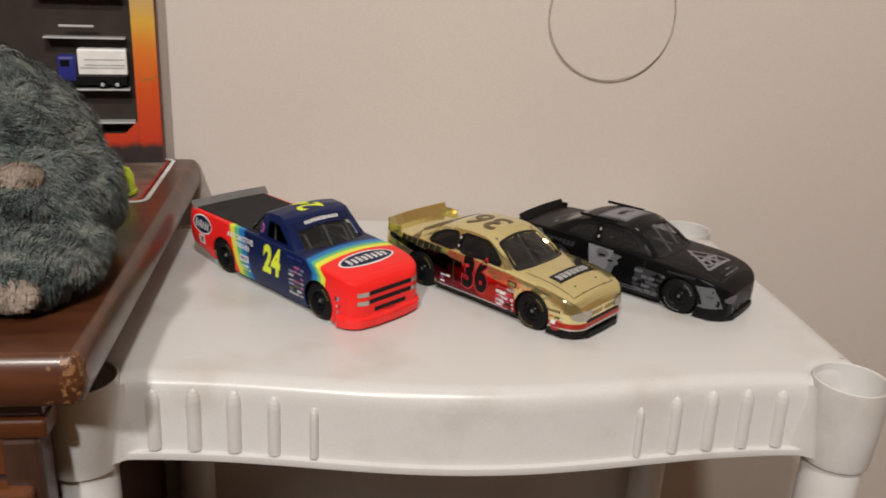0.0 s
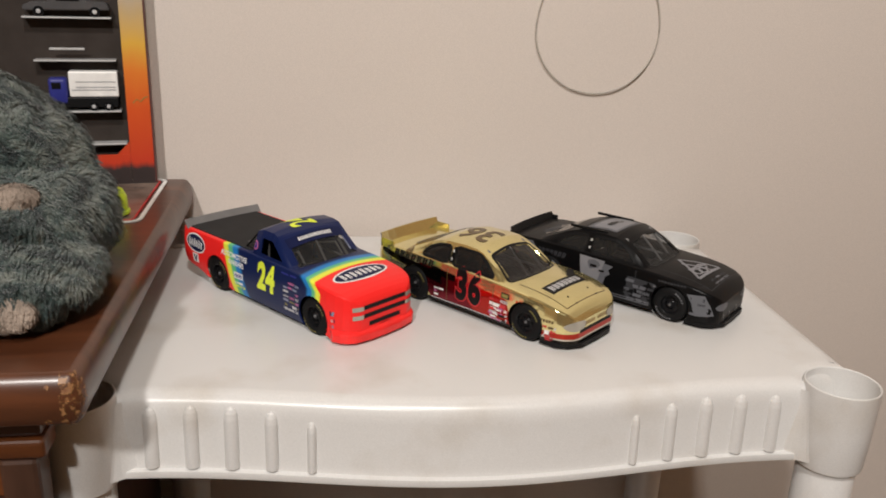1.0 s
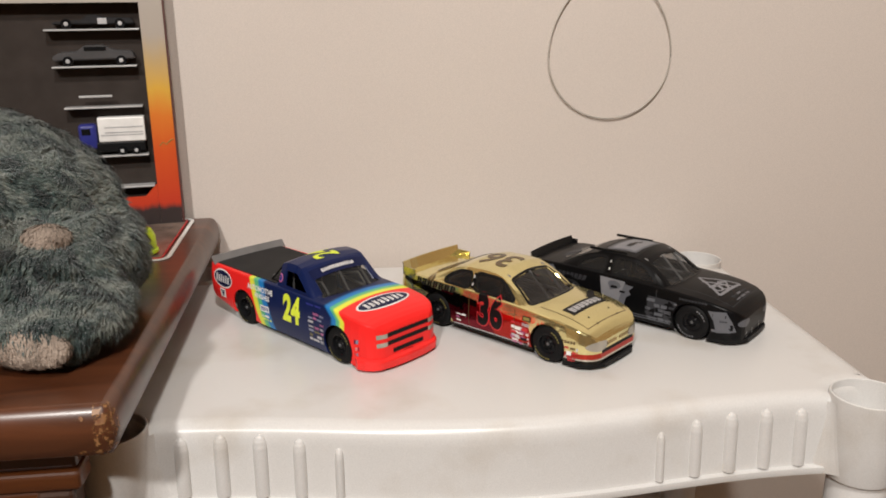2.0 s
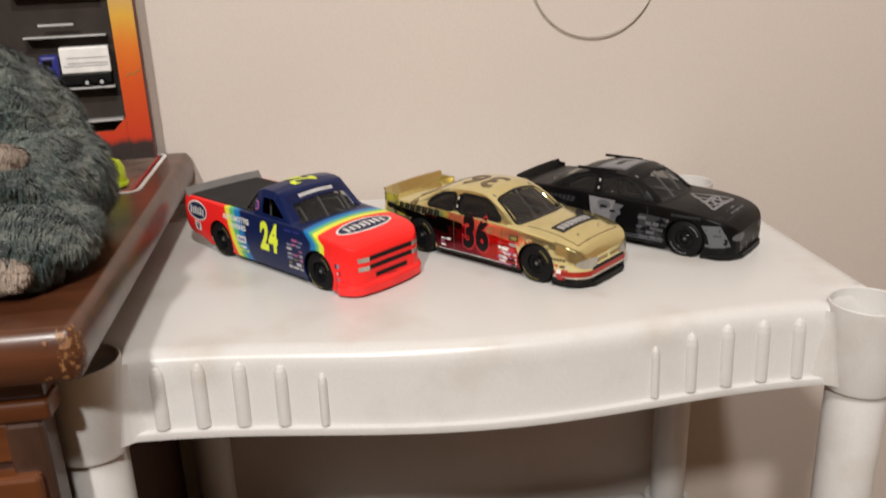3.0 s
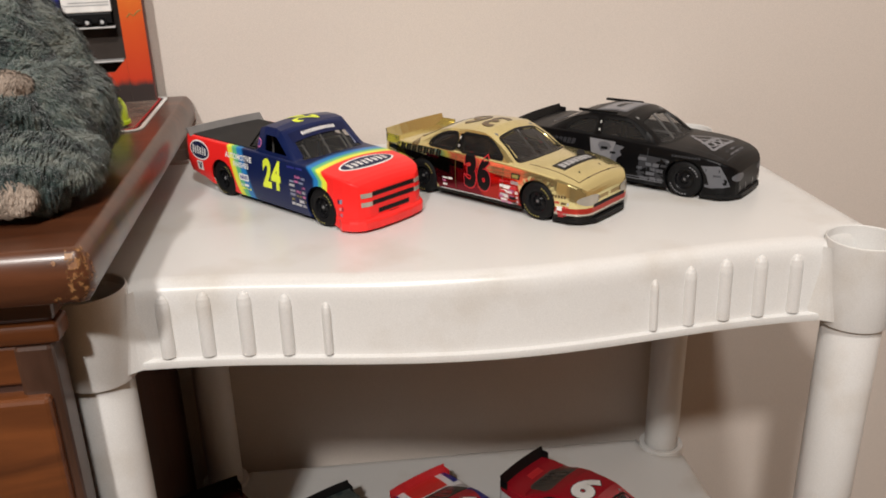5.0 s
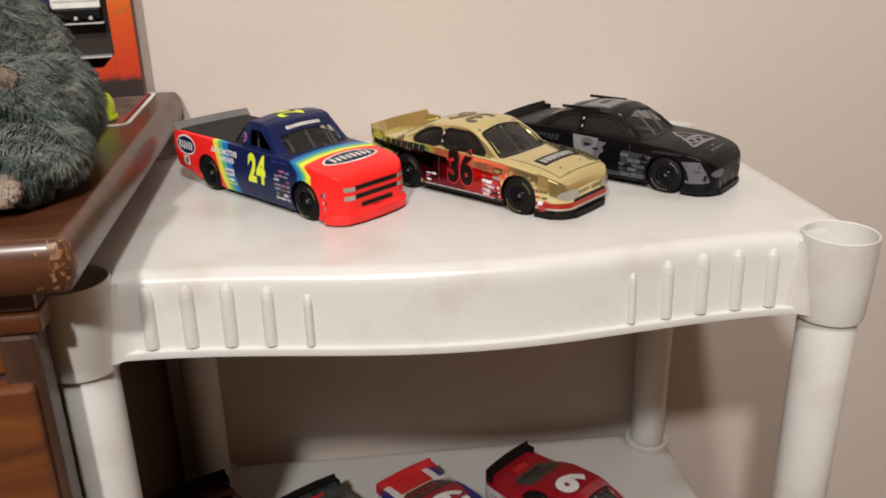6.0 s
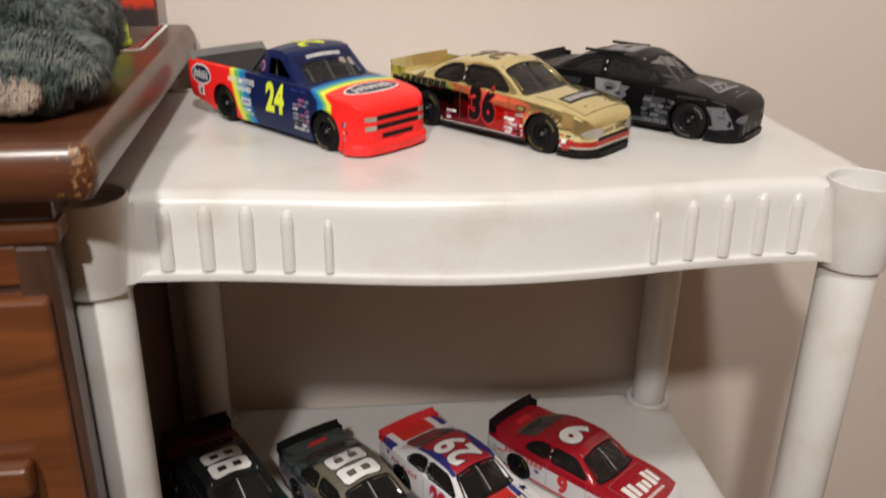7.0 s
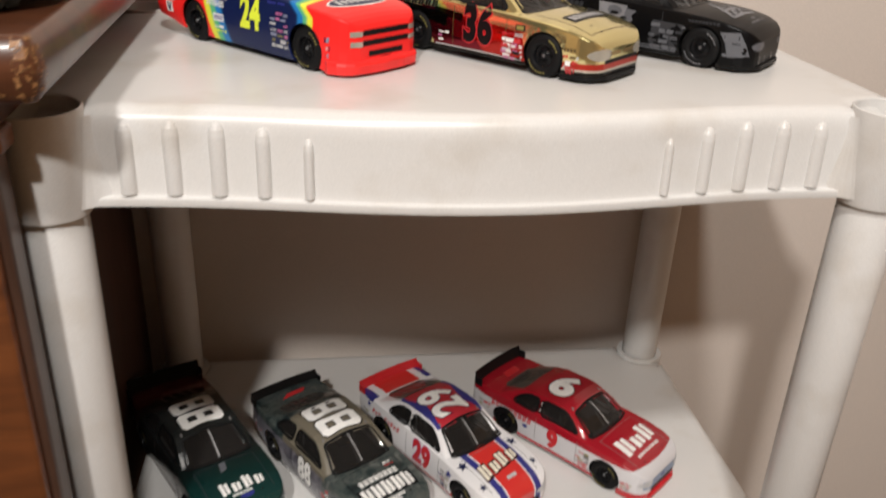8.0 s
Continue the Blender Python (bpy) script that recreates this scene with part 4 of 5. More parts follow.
# the pickup
FLUO = (0.86, 0.022, 0.020)
P_TRUCK, _, pt = zone_paint("truck_paint", truck_colour, 0.32, 0.0, 0.06)
pt.inputs["Specular IOR Level"].default_value = 0.25
sp = (blade_bm(-107, 45.0, 38.5, 6.5, 5.0, 1.2), GREYP, "grey plastic tailgate spoiler")
truck, bv = car_base("toy_pickup", TRUCK, (-0.1255, 0.1700), -47.9, TOP, "blue and red toy racing pickup with rainbow stripes and number 24", P_TRUCK, GLASS, sp, RACERS, splitter=False, inside=GREYP, open_sides=True, trim=P_TRUCK)
part("bed_cover", box_bm(-0.109, -0.0205, -0.0345, 0.0345, 0.0452, 0.0464, 0.0004), BEDM, truck, "dark grey bed cover")
for sd, word in (("right", 1), ("left", 1)):
    k = 1 if sd == "right" else -1
    number(truck, bv, "24", sd, (5.5, 29.5), 0.0300, 0.70, YELLOW, None, 0.0014, 0.08, label="yellow number 24")
    oval_badge(truck, bv, sd, (-93, 35.0), 0.0285, 0.0170, 3, -2)
    lay("badge", rect_bm(0.0085, 0.008), sd, (-94, 21.5), WHITE, truck, bv)
    lay("badge_mark", poly_bm([(-0.003, 0.003), (-0.001, 0.003), (0.0, -0.0005), (0.001, 0.003), (0.003, 0.003), (0.0008, -0.003), (-0.0008, -0.003)]), sd, (-94, 21.5), NAVY, truck, bv, 0.00034)
    lay("bed_lettering", text_bm("AUTOMOTIVE", 0.0062, 0.85, 0.0002), sd, (-37, 37.5), WHITE, truck, bv, label="white words on the bed side")
    lay("bed_lettering", text_bm("FINISHES", 0.0058, 0.85, 0.0002), sd, (-34, 31.5), WHITE, truck, bv)
    lay("sponsor_mark", rect_bm(0.012, 0.0055), sd, (-31, 22), WHITE, truck, bv)
    lay("sponsor_lettering", bars_bm(5, 0.010, 0.0032, 0.35), sd, (-31, 22), BLUEP, truck, bv, 0.00034)
    stripes("sponsor_sticker", 2, 0.013, 0.006, sd, (-30, 14), [WHITE, YELLOW], truck, bv, 2)
    stripes("sponsor_sticker", 3, 0.019, 0.025, sd, (37, 23), [SILVER, PINKP, SILVER, GHOST3, TYREYEL], truck, bv, 7)
    stripes("sponsor_sticker", 2, 0.018, 0.004, sd, (34, 40.5), [WHITE, BLUEP], truck, bv, 1)
    stripes("fender_sticker", 2, 0.0050, 0.020, sd, (84, 16), [SILVER, NAVY, GHOST3, REDP], truck, bv, 4)
    lay("round_badge", oval_bm(0.0062, 0.0075), sd, (-11, 53), PINKP, truck, bv)
    lay("badge_field", oval_bm(0.004, 0.005), sd, (-11, 53), BLUEP, truck, bv, 0.00034)
number(truck, bv, "24", "roof", (0, 0), 0.0330, 0.56, YELLOW, None, 0.0008, name="roof_number", label="yellow number 24")
lay("visor_band", rect_bm(0.056, 0.0065), "hood", (19.0, 0), NAVY, truck, bv, 0.0003)
lay("visor_lettering", bars_bm(17, 0.034, 0.0024, 0.4, wave=0.15), "hood", (18.6, 0), WHITE, truck, bv, 0.00042)
oval_badge(truck, bv, "hood", (73, 0), 0.0540, 0.0190, 4)
for z, w in ((28.6, 0.043), (22.0, 0.043), (14.8, 0.032)):
    lay("grille_slot", rect_bm(w, 0.0034), "nose", (0, z), BLACK, truck, bv, 0.00045, label="black grille slot")
for sgn in (-1, 1):
    for z in (28.2, 21.6):
        lay("headlight", rect_bm(0.0085, 0.0034), "nose", (sgn * 26.0, z), LAMPM, truck, bv, 0.00045, label="grey headlight sticker")
lay("nose_lettering", bars_bm(5, 0.010, 0.0026, 0.35), "nose", (0, 10.6), BLACK, truck, bv)
for sgn in (-1, 1):
    part("rear_stay", tube_bm([(-0.0135, sgn * 0.029, 0.0625), (-0.030, sgn * 0.031, 0.0462), (-0.019, sgn * 0.031, 0.0470)], 0.0009, 6), DARK, truck)
lip = bmesh.new()
lip_ring = [(80, -37), (86, -40), (92.5, -38), (97.5, -34.4), (101, -29.5), (103.4, -16), (104, 0), (103.4, 16), (101, 29.5), (97.5, 34.4), (92.5, 38), (86, 40), (80, 37)]
lip_rows = [[lip.verts.new((a * MM - o, b * MM * (1 - o * 12), z)) for a, b in lip_ring] for z, o in ((0.0016, 0.0020), (0.0028, 0.0004), (0.0080, 0.0), (0.0096, 0.0006), (0.0112, 0.0032))]
for ra, rb in zip(lip_rows, lip_rows[1:]):
    for k in range(len(lip_ring)):
        lip.faces.new((ra[k], ra[(k + 1) % len(lip_ring)], rb[(k + 1) % len(lip_ring)], rb[k]))
lip.faces.new(lip_rows[0])
lip.faces.new(lip_rows[-1])
bmesh.ops.recalc_face_normals(lip, faces=lip.faces)
part("front_valance", lip, plain("fluorescent_red_paint", FLUO, 0.35), truck, "fluorescent red front valance")
for y in (-0.012, 0.012):
    part("interior_bar", tube_bm([(-0.004, y, 0.046), (0.022, y * 1.6, 0.052), (0.030, y * 1.6, 0.044)], 0.0009, 6), GREYP, truck)

# the gold car
P_GOLD = zone_paint("gold_chrome_paint", gold_colour, 0.12, 0.9, 0.2)[0]
sp = (blade_bm(-97, 38.6, 36, 10, 3.5, 1.0, 14), P_GOLD, "gold spoiler")
gold, bg = car_base("toy_stock_car", SEDAN, (0.0355, 0.1530), -47.2, TOP, "shiny gold toy stock car with red sides and number 36", P_GOLD, SMOKE, sp, RACERS)
for sd in ("right", "left"):
    number(gold, bg, "36", sd, (2, 26), 0.0335, 0.74, BLACK, REDP, 0.0018, label="black number 36")
    lay("side_lettering", bars_bm(7, 0.046, 0.0058, 0.30, 0.2), sd, (-58, 37.0), BLACK, gold, bg)
    stripes("sponsor_sticker", 2, 0.018, 0.018, sd, (33, 18), [WHITE, PINKP, SILVER], gold, bg, 5)
    stripes("sponsor_sticker", 2, 0.013, 0.009, sd, (-28, 15), [WHITE, PINKP], gold, bg, 3)
    lay("yellow_mark", rect_bm(0.008, 0.0042), sd, (39, 30.5), BLACK, gold, bg)
    lay("yellow_mark", rect_bm(0.006, 0.0025), sd, (39, 30.5), TYREYEL, gold, bg, 0.00034)
    stripes("fender_sticker", 1, 0.007, 0.011, sd, (80, 11), [WHITE, REDP], gold, bg, 2)
    lay("sill_line", rect_bm(0.078, 0.0009), sd, (2, 8.6), SILVER, gold, bg)
    net(gold, bg, BLACK, -19)
number(gold, bg, "36", "roof", (-16, 0), 0.042, 0.78, BROWNP, None, 0.0006, name="roof_number", label="black number 36")
lay("hood_field", rect_bm(0.046, 0.0115), "hood", (66, 2), BLACK, gold, bg)
lay("hood_lettering", bars_bm(7, 0.040, 0.0066, 0.25), "hood", (66, 2), SILVER, gold, bg, 0.00036)
lay("hood_flash", poly_bm([(0.018, -0.006), (0.034, 0.006), (0.030, 0.009), (0.014, 0.0)]), "hood", (58, 2), BLACK, gold, bg, 0.0003)
for sgn in (-1, 1):
    lay("headlight", oval_bm(0.0205, 0.0080), "nose", (sgn * 24, 19.5), LAMPM, gold, bg, label="clear headlight")
    lay("nose_vent", rect_bm(0.014, 0.0026), "nose", (sgn * 9, 19.6), BRASS, gold, bg)
    for x in (80, 88):
        lay("hood_pin", oval_bm(0.0016, 0.0016, 10), "hood", (x, sgn * 14), DARK, gold, bg)
lay("lower_grille", rect_bm(0.044, 0.0026), "nose", (0, 14.8), DARK, gold, bg)
brace(gold, bg, DARK, 14, 38)

# the black car
P_BLACK, _, pb = zone_paint("black_paint", black_colour, 0.34, 0.0, 0.0)
pb.inputs["Specular IOR Level"].default_value = 0.14
sp = (blade_bm(-98, 38.8, 36, 7, 3.0, 1.0, 6), DARK, "black spoiler")
black, bb = car_base("toy_stock_car", SEDAN, (0.1575, 0.1845), -44, TOP, "matt black toy stock car with grey ghost graphics", P_BLACK, GLASS, sp, RACERS)
for sd in ("right", "left"):
    lay("ghost_panel", poly_bm([(-0.016, -0.010), (0.004, -0.011), (0.006, -0.003), (0.010, 0.000), (0.008, 0.003), (0.012, 0.007), (-0.012, 0.010)]), sd, (-6, 27), GHOST, black, bb, label="grey ghost panel")
    lay("ghost_slot", rect_bm(0.005, 0.0018, 0.4), sd, (-4, 28), BLACK, black, bb, 0.00036)
    stripes("sponsor_sticker", 4, 0.028, 0.020, sd, (32, 19), [GHOST, GHOST2, GHOST], black, bb, 5)
    stripes("ghost_sticker", 3, 0.030, 0.010, sd, (-32, 17), [GHOST2, GHOST], black, bb, 3)
    stripes("ghost_sticker", 3, 0.022, 0.009, sd, (-84, 27), [GHOST, GHOST2], black, bb, 2)
    lay("sill_stripe", rect_bm(0.082, 0.0009), sd, (0, 9.0), GHOST, black, bb)
    lay("sill_stripe", rect_bm(0.080, 0.0007), sd, (0, 11.0), GHOST, black, bb)
    lay("script_lettering", bars_bm(8, 0.034, 0.005, 0.3, 0.4), sd, (-56, 33), GHOST2, black, bb)
    stripes("fender_sticker", 2, 0.018, 0.012, sd, (81, 17), [GHOST, GHOST2], black, bb, 3)
    lay("arch_lettering", bars_bm(9, 0.024, 0.0018, 0.3), sd, (59, 33), GHOST2, black, bb)
    net(black, bb, BLACK, -19)
lay("roof_panel", poly_bm([(-0.016, -0.020), (0.010, -0.020), (0.016, 0.020), (-0.012, 0.020)]), "roof", (-14, 0), GHOST, black, bb, label="grey ghost roof panel")
lay("roof_slot", rect_bm(0.004, 0.012), "roof", (-14, 0), BLACK, black, bb, 0.00036)
lay("rear_panel", poly_bm([(-0.022, -0.012), (0.02, -0.010), (0.012, 0.010), (-0.02, 0.012)]), "hood", (-66, 4), GHOST2, black, bb)
tri = bmesh.new()
for a, b in (((-0.019, -0.010), (0.020, -0.012)), ((0.020, -0.012), (0.004, 0.018)), ((0.004, 0.018), (-0.019, -0.010)), ((-0.012, 0.002), (0.014, -0.002)), ((-0.004, 0.012), (0.008, -0.012))):
    d = (Vector(b) - Vector(a))
    n2 = Vector((-d.y, d.x)).normalized() * 0.0012
    tri.faces.new([tri.verts.new((*(Vector(p) + s2 * n2), 0)) for p, s2 in ((a, 1), (a, -1), (b, -1), (b, 1))])
lay("hood_emblem", tri, "hood", (64, -1), GHOST4, black, bb, label="grey line emblem on the hood")
for dx, dy in ((2, -9), (4, -2), (0, 5)):
    ringlet = bmesh.new()
    ra, rb = ([ringlet.verts.new((q * math.cos(math.pi * k / 10), q * 0.8 * math.sin(math.pi * k / 10), 0)) for k in range(20)] for q in (0.0034, 0.0056))
    for k in range(20):
        ringlet.faces.new((ra[k - 1], ra[k], rb[k], rb[k - 1]))
    lay("hood_emblem_ring", ringlet, "hood", (66 + dx, dy), GHOST4, black, bb, 0.0003)
for sd in ("right", "left"):
    lay("fender_panel", poly_bm([(-0.010, 0.009), (0.004, 0.010), (0.009, 0.002), (0.012, -0.006), (-0.002, -0.008), (-0.005, 0.002)]), sd, (82, 19), GHOST, black, bb, 0.00015)
    lay("quarter_panel", poly_bm([(-0.016, 0.004), (0.010, 0.006), (0.018, -0.003), (-0.012, -0.006)]), sd, (-84, 33), GHOST, black, bb, 0.00015)
    lay("door_block", poly_bm([(-0.012, -0.009), (0.013, -0.010), (0.014, 0.009), (-0.011, 0.010)]), sd, (31, 20), GHOST2, black, bb, 0.00012)
for sgn in (-1, 1):
    lay("headlight", oval_bm(0.016, 0.0065), "nose", (sgn * 23, 19.5), GHOST, black, bb, label="grey headlight sticker")
    lay("splitter_strut", rect_bm(0.0007, 0.005), "nose", (sgn * 8, 9), SILVER, black, bb)
    lay("splitter_strut", rect_bm(0.0007, 0.005), "nose", (sgn * 20, 9), SILVER, black, bb)
lay("grille_line", rect_bm(0.026, 0.0008), "nose", (0, 18.5), GHOST2, black, bb)
stripes("nose_sticker", 4, 0.030, 0.007, "hood", (84, 0), [GHOST2, GHOST], black, bb, 2)
for y in (-22, -9, 9, 22):
    strut = tube_bm([(0.0985 - 0.00035 * abs(y) / 4, y * MM, 0.0050), (0.0955 - 0.00035 * abs(y) / 2, y * MM, 0.0125)], 0.0005, 6)
    part("splitter_stay", strut, SILVER, black, "bright metal stay")
lay("door_panel", poly_bm([(-0.018, 0.011), (0.006, 0.010), (0.000, -0.011), (-0.014, -0.012)]), "right", (-8, 27), GHOST4, black, bb, 0.00028)
lay("door_panel_slot", rect_bm(0.0060, 0.0022, 0.2), "right", (-12, 31), BLACK, black, bb, 0.00044)
lay("roof_block", poly_bm([(-0.013, -0.017), (0.009, -0.017), (0.012, 0.017), (-0.010, 0.017)]), "roof", (-14, 0), GHOST4, black, bb, 0.0003)
lay("roof_block_slot", rect_bm(0.0045, 0.010), "roof", (-15, -4), BLACK, black, bb, 0.00046)
for sgn in (-1, 1):
    part("roof_rail", box_bm(-0.044, -0.008, sgn * 0.025 - 0.0006, sgn * 0.025 + 0.0006, 0.0568, 0.0592, 0.0003), DARK, black)

# grey tyre lettering on the black car
for wheel in [o for o in black.children if o.name.startswith("wheel")]:
    for mark in [o for o in wheel.children if o.name.startswith("sidewall_lettering")]:
        mark.material_slots[0].link = "OBJECT"
        mark.material_slots[0].material = GHOST4

# door and hood seams of the two upper stock cars
for car, skin, dark in ((gold, bg, BROWNP), (black, bb, GHOST2)):
    for sd in ("right", "left"):
        lay("door_seam", rect_bm(0.0005, 0.027), sd, (-20, 24), dark, car, skin, 0.00015)
        lay("door_seam", rect_bm(0.0005, 0.026), sd, (27, 23), dark, car, skin, 0.00015)
    for y in (-27, 27):
        lay("hood_seam", rect_bm(0.0006, 0.044), "hood", (66, y), dark, car, skin, 0.00015)
    lay("hood_seam", rect_bm(0.054, 0.0006), "hood", (88, 0), dark, car, skin, 0.00015)
for sd in ("right", "left"):
    lay("fuel_cap", oval_bm(0.0070, 0.0055), sd, (-64, 41), BROWNP, gold, bg)
    lay("arch_lettering", bars_bm(7, 0.016, 0.0022, 0.3), sd, (76, 22), BROWNP, gold, bg)
    stripes("fender_sticker", 2, 0.014, 0.010, sd, (79, 14), [WHITE, REDP, BROWNP, SILVER], gold, bg, 3)
    stripes("door_sticker", 3, 0.017, 0.020, sd, (32, 17), [WHITE, PINKP, REDP, BLACK], gold, bg, 5, lift=0.0003)

# the four cars below
P_GREEN = zone_paint("dark_green_paint", green_colour, 0.25)[0]
P_CAMO = zone_paint("camouflage_paint", camo_colour, 0.35)[0]
P_STARS = zone_paint("white_red_blue_paint", stars_colour, 0.28)[0]
P_RED = zone_paint("red_white_paint", redwhite_colour, 0.25)[0]

sp = (blade_bm(-98, 39, 36, 15, 3.0, 1.0, 8), DARK, "black spoiler")
green, bw = car_base("toy_stock_car", SEDAN, (-0.2160, 0.1585), -60.5, LOW, "dark green toy stock car with a white roof number 88", P_GREEN, SMOKE, sp, STORED, lip=WHITE)
block_number(green, bw, (-13, 0), 0.0195, 0.0385, 0.0016, WHITE)
lay("hood_lettering", bars_bm(4, 0.040, 0.0125, 0.30, 0.0, wave=0.3), "hood", (74, 3), WHITE, green, bw)
lay("hood_small_lettering", bars_bm(6, 0.018, 0.0028, 0.35), "hood", (83, 0), WHITE, green, bw)
lay("hood_mark", poly_bm([(-0.004, -0.006), (0.002, -0.004), (0.004, 0.006), (0.0, 0.0), (-0.002, 0.005)]), "hood", (50, -3), GHOST, green, bw)
lay("nose_mark", poly_bm([(-0.006, -0.0012), (-0.002, -0.0012), (-0.002, -0.0026), (0.002, -0.0026), (0.002, -0.0012), (0.006, -0.0012), (0.006, 0.0012), (-0.006, 0.0012)]), "hood", (86, 3), BLUEP, green, bw)
for sgn in (-1, 1):
    lay("headlight", oval_bm(0.017, 0.0065), "nose", (sgn * 24, 19.5), GREYP, green, bw, label="clear headlight")
    lay("headlight_dot", oval_bm(0.003, 0.0022), "nose", (sgn * 20, 20.5), REDP, green, bw, 0.0004)
brace(green, bw, SILVER, 15, 37)

sp = (blade_bm(-98, 39, 36, 9, 3.0, 1.0, 8), DARK, "black spoiler")
camo, bw = car_base("toy_stock_car", SEDAN, (-0.0940, 0.1430), -57.9, LOW, "grey-green camouflage toy stock car with number 88", P_CAMO, SMOKE, sp, STORED, lip=GHOST)
block_number(camo, bw, (-13, 0), 0.0205, 0.0405, 0.0030, WHITE, BLACK)
for sd in ("right", "left"):
    number(camo, bw, "88", sd, (2, 23), 0.031, 0.66, WHITE, BLACK, 0.0014, label="white number 88 edged in black")
    lay("side_lettering", bars_bm(8, 0.036, 0.006, 0.32, 0.1), sd, (-60, 30), GHOST, camo, bw)
lay("hood_lettering", bars_bm(8, 0.040, 0.0062, 0.28), "hood", (61, 0), WHITE, camo, bw)
lay("hood_lettering_outline", rect_bm(0.054, 0.0170), "hood", (74, 1), BLACK, camo, bw, 0.0002)
lay("hood_lettering_large", bars_bm(5, 0.051, 0.0142, 0.2), "hood", (74, 1), WHITE, camo, bw, 0.00036)
lay("hood_small_lettering", bars_bm(7, 0.018, 0.0022, 0.3), "hood", (85, 2), WHITE, camo, bw)
stripes("hood_flash", 2, 0.010, 0.006, "hood", (51, 17), [REDP, WHITE], camo, bw, 3)
lay("nose_mark", oval_bm(0.012, 0.005), "hood", (88, 0), SILVER, camo, bw)
lay("deck_mark", poly_bm([(-0.014, -0.004), (0.010, -0.002), (0.014, 0.004), (-0.006, 0.003)]), "hood", (-84, 2), REDP, camo, bw)
for sgn in (-1, 1):
    lay("headlight", oval_bm(0.018, 0.007), "nose", (sgn * 23, 19.5), GHOST, camo, bw)
brace(camo, bw, SILVER, 15, 37)

sp = (blade_bm(-98, 39, 36, 9, 3.0, 1.0, 8), REDP, "red spoiler")
stars, bw = car_base("toy_stock_car", SEDAN, (0.0110, 0.1570), -57.5, LOW, "white, red and blue toy stock car with stars and number 29", P_STARS, SMOKE, sp, STORED, lip=REDP)
number(stars, bw, "29", "roof", (-14, 0), 0.0480, 0.80, WHITE, NAVY, 0.0016, name="roof_number", label="white number 29")
for sd in ("right", "left"):
    number(stars, bw, "29", sd, (3, 23.5), 0.031, 0.76, REDP, PINKP, 0.0014, label="red number 29")
    lay("script_lettering", bars_bm(9, 0.044, 0.0055, 0.34, 0.35, wave=0.25), sd, (-52, 31), REDP, stars, bw)
    stripes("sponsor_sticker", 2, 0.014, 0.018, sd, (34, 20), [SILVER, BLUEP, GREYP], stars, bw, 4)
    lay("side_star", star_bm(0.0045), sd, (42, 29), BLUEP, stars, bw)
    lay("side_star", star_bm(0.0040), sd, (-80, 34), BLUEP, stars, bw)
    net(stars, bw, BLACK, -19)
for y in (-29.5, 29.5):
    lay("hood_star", star_bm(0.0058), "hood", (50, y), NAVY, stars, bw)
    lay("fender_star", star_bm(0.0040), "hood", (78, y * 1.02), NAVY, stars, bw)
lay("hood_lettering", bars_bm(4, 0.046, 0.0150, 0.30, 0.25, wave=0.28), "hood", (64, -1), plain("cream_print", (0.75, 0.70, 0.58), 0.4), stars, bw, 0.00048, 10)
for k in range(4):
    lay("lettering_shadow", rect_bm(0.0105, 0.0172 - 0.004 * (k % 2), 0.25), "hood", (64.5 - 2.0 * (k - 1.5) + 1.8 * (k % 2), -1 + 11.4 * (k - 1.5)), plain("dark_brown_print", (0.05, 0.02, 0.015), 0.4), stars, bw, 0.0003, 10)
lay("nose_mark", rect_bm(0.011, 0.0035, 0.3), "hood", (82, 0), SILVER, stars, bw)
lay("nose_slot", rect_bm(0.030, 0.0040), "nose", (0, 13), DARK, stars, bw)
for sgn in (-1, 1):
    lay("headlight", oval_bm(0.018, 0.007), "nose", (sgn * 26, 19.5), SILVER, stars, bw)
brace(stars, bw, SILVER, 15, 37)

sp = (blade_bm(-98, 39, 36, 12, 3.0, 1.0, 8), DARK, "black spoiler")
redcar, bw = car_base("toy_stock_car", SEDAN, (0.1365, 0.1735), -49.5, LOW, "red and white toy stock car with a white roof number 9", P_RED, SMOKE, sp, STORED, lip=REDP)
number(redcar, bw, "9", "roof", (-14, 0), 0.0460, 1.05, WHITE, BLACK, 0.0022, name="roof_number", label="white number 9")
for sd in ("right", "left"):
    number(redcar, bw, "9", sd, (0, 21.5), 0.026, 0.9, REDP, None, 0.0016, label="red number 9")
    lay("side_lettering", bars_bm(9, 0.050, 0.0062, 0.30, 0.1), sd, (-50, 29), REDP, redcar, bw)
    stripes("sponsor_sticker", 2, 0.015, 0.014, sd, (34, 20), [GREYP, REDP, SILVER], redcar, bw, 3)
    lay("side_mark", oval_bm(0.006, 0.004), sd, (-32, 22), BLUEP, redcar, bw)
    net(redcar, bw, BLACK, -19)
lay("hood_lettering", bars_bm(3, 0.050, 0.0195, 0.2, 0.1, wave=0.35), "hood", (65, 1), WHITE, redcar, bw)
lay("hood_small_lettering", bars_bm(9, 0.036, 0.0030, 0.3), "hood", (80, 1), WHITE, redcar, bw)
lay("nose_panel", rect_bm(0.060, 0.0085), "nose", (0, 18.5), plain("pale_blue_print", (0.20, 0.27, 0.42), 0.3), redcar, bw, label="pale blue nose panel")
lay("nose_badge", oval_bm(0.008, 0.003), "nose", (0, 18.4), BLUEP, redcar, bw, 0.0004)
for sgn in (-1, 1):
    lay("headlight", oval_bm(0.017, 0.0066), "nose", (sgn * 25.5, 19.5), SILVER, redcar, bw)
lay("deck_mark", rect_bm(0.020, 0.009, 0.2), "hood", (-82, 2), REDP, redcar, bw)
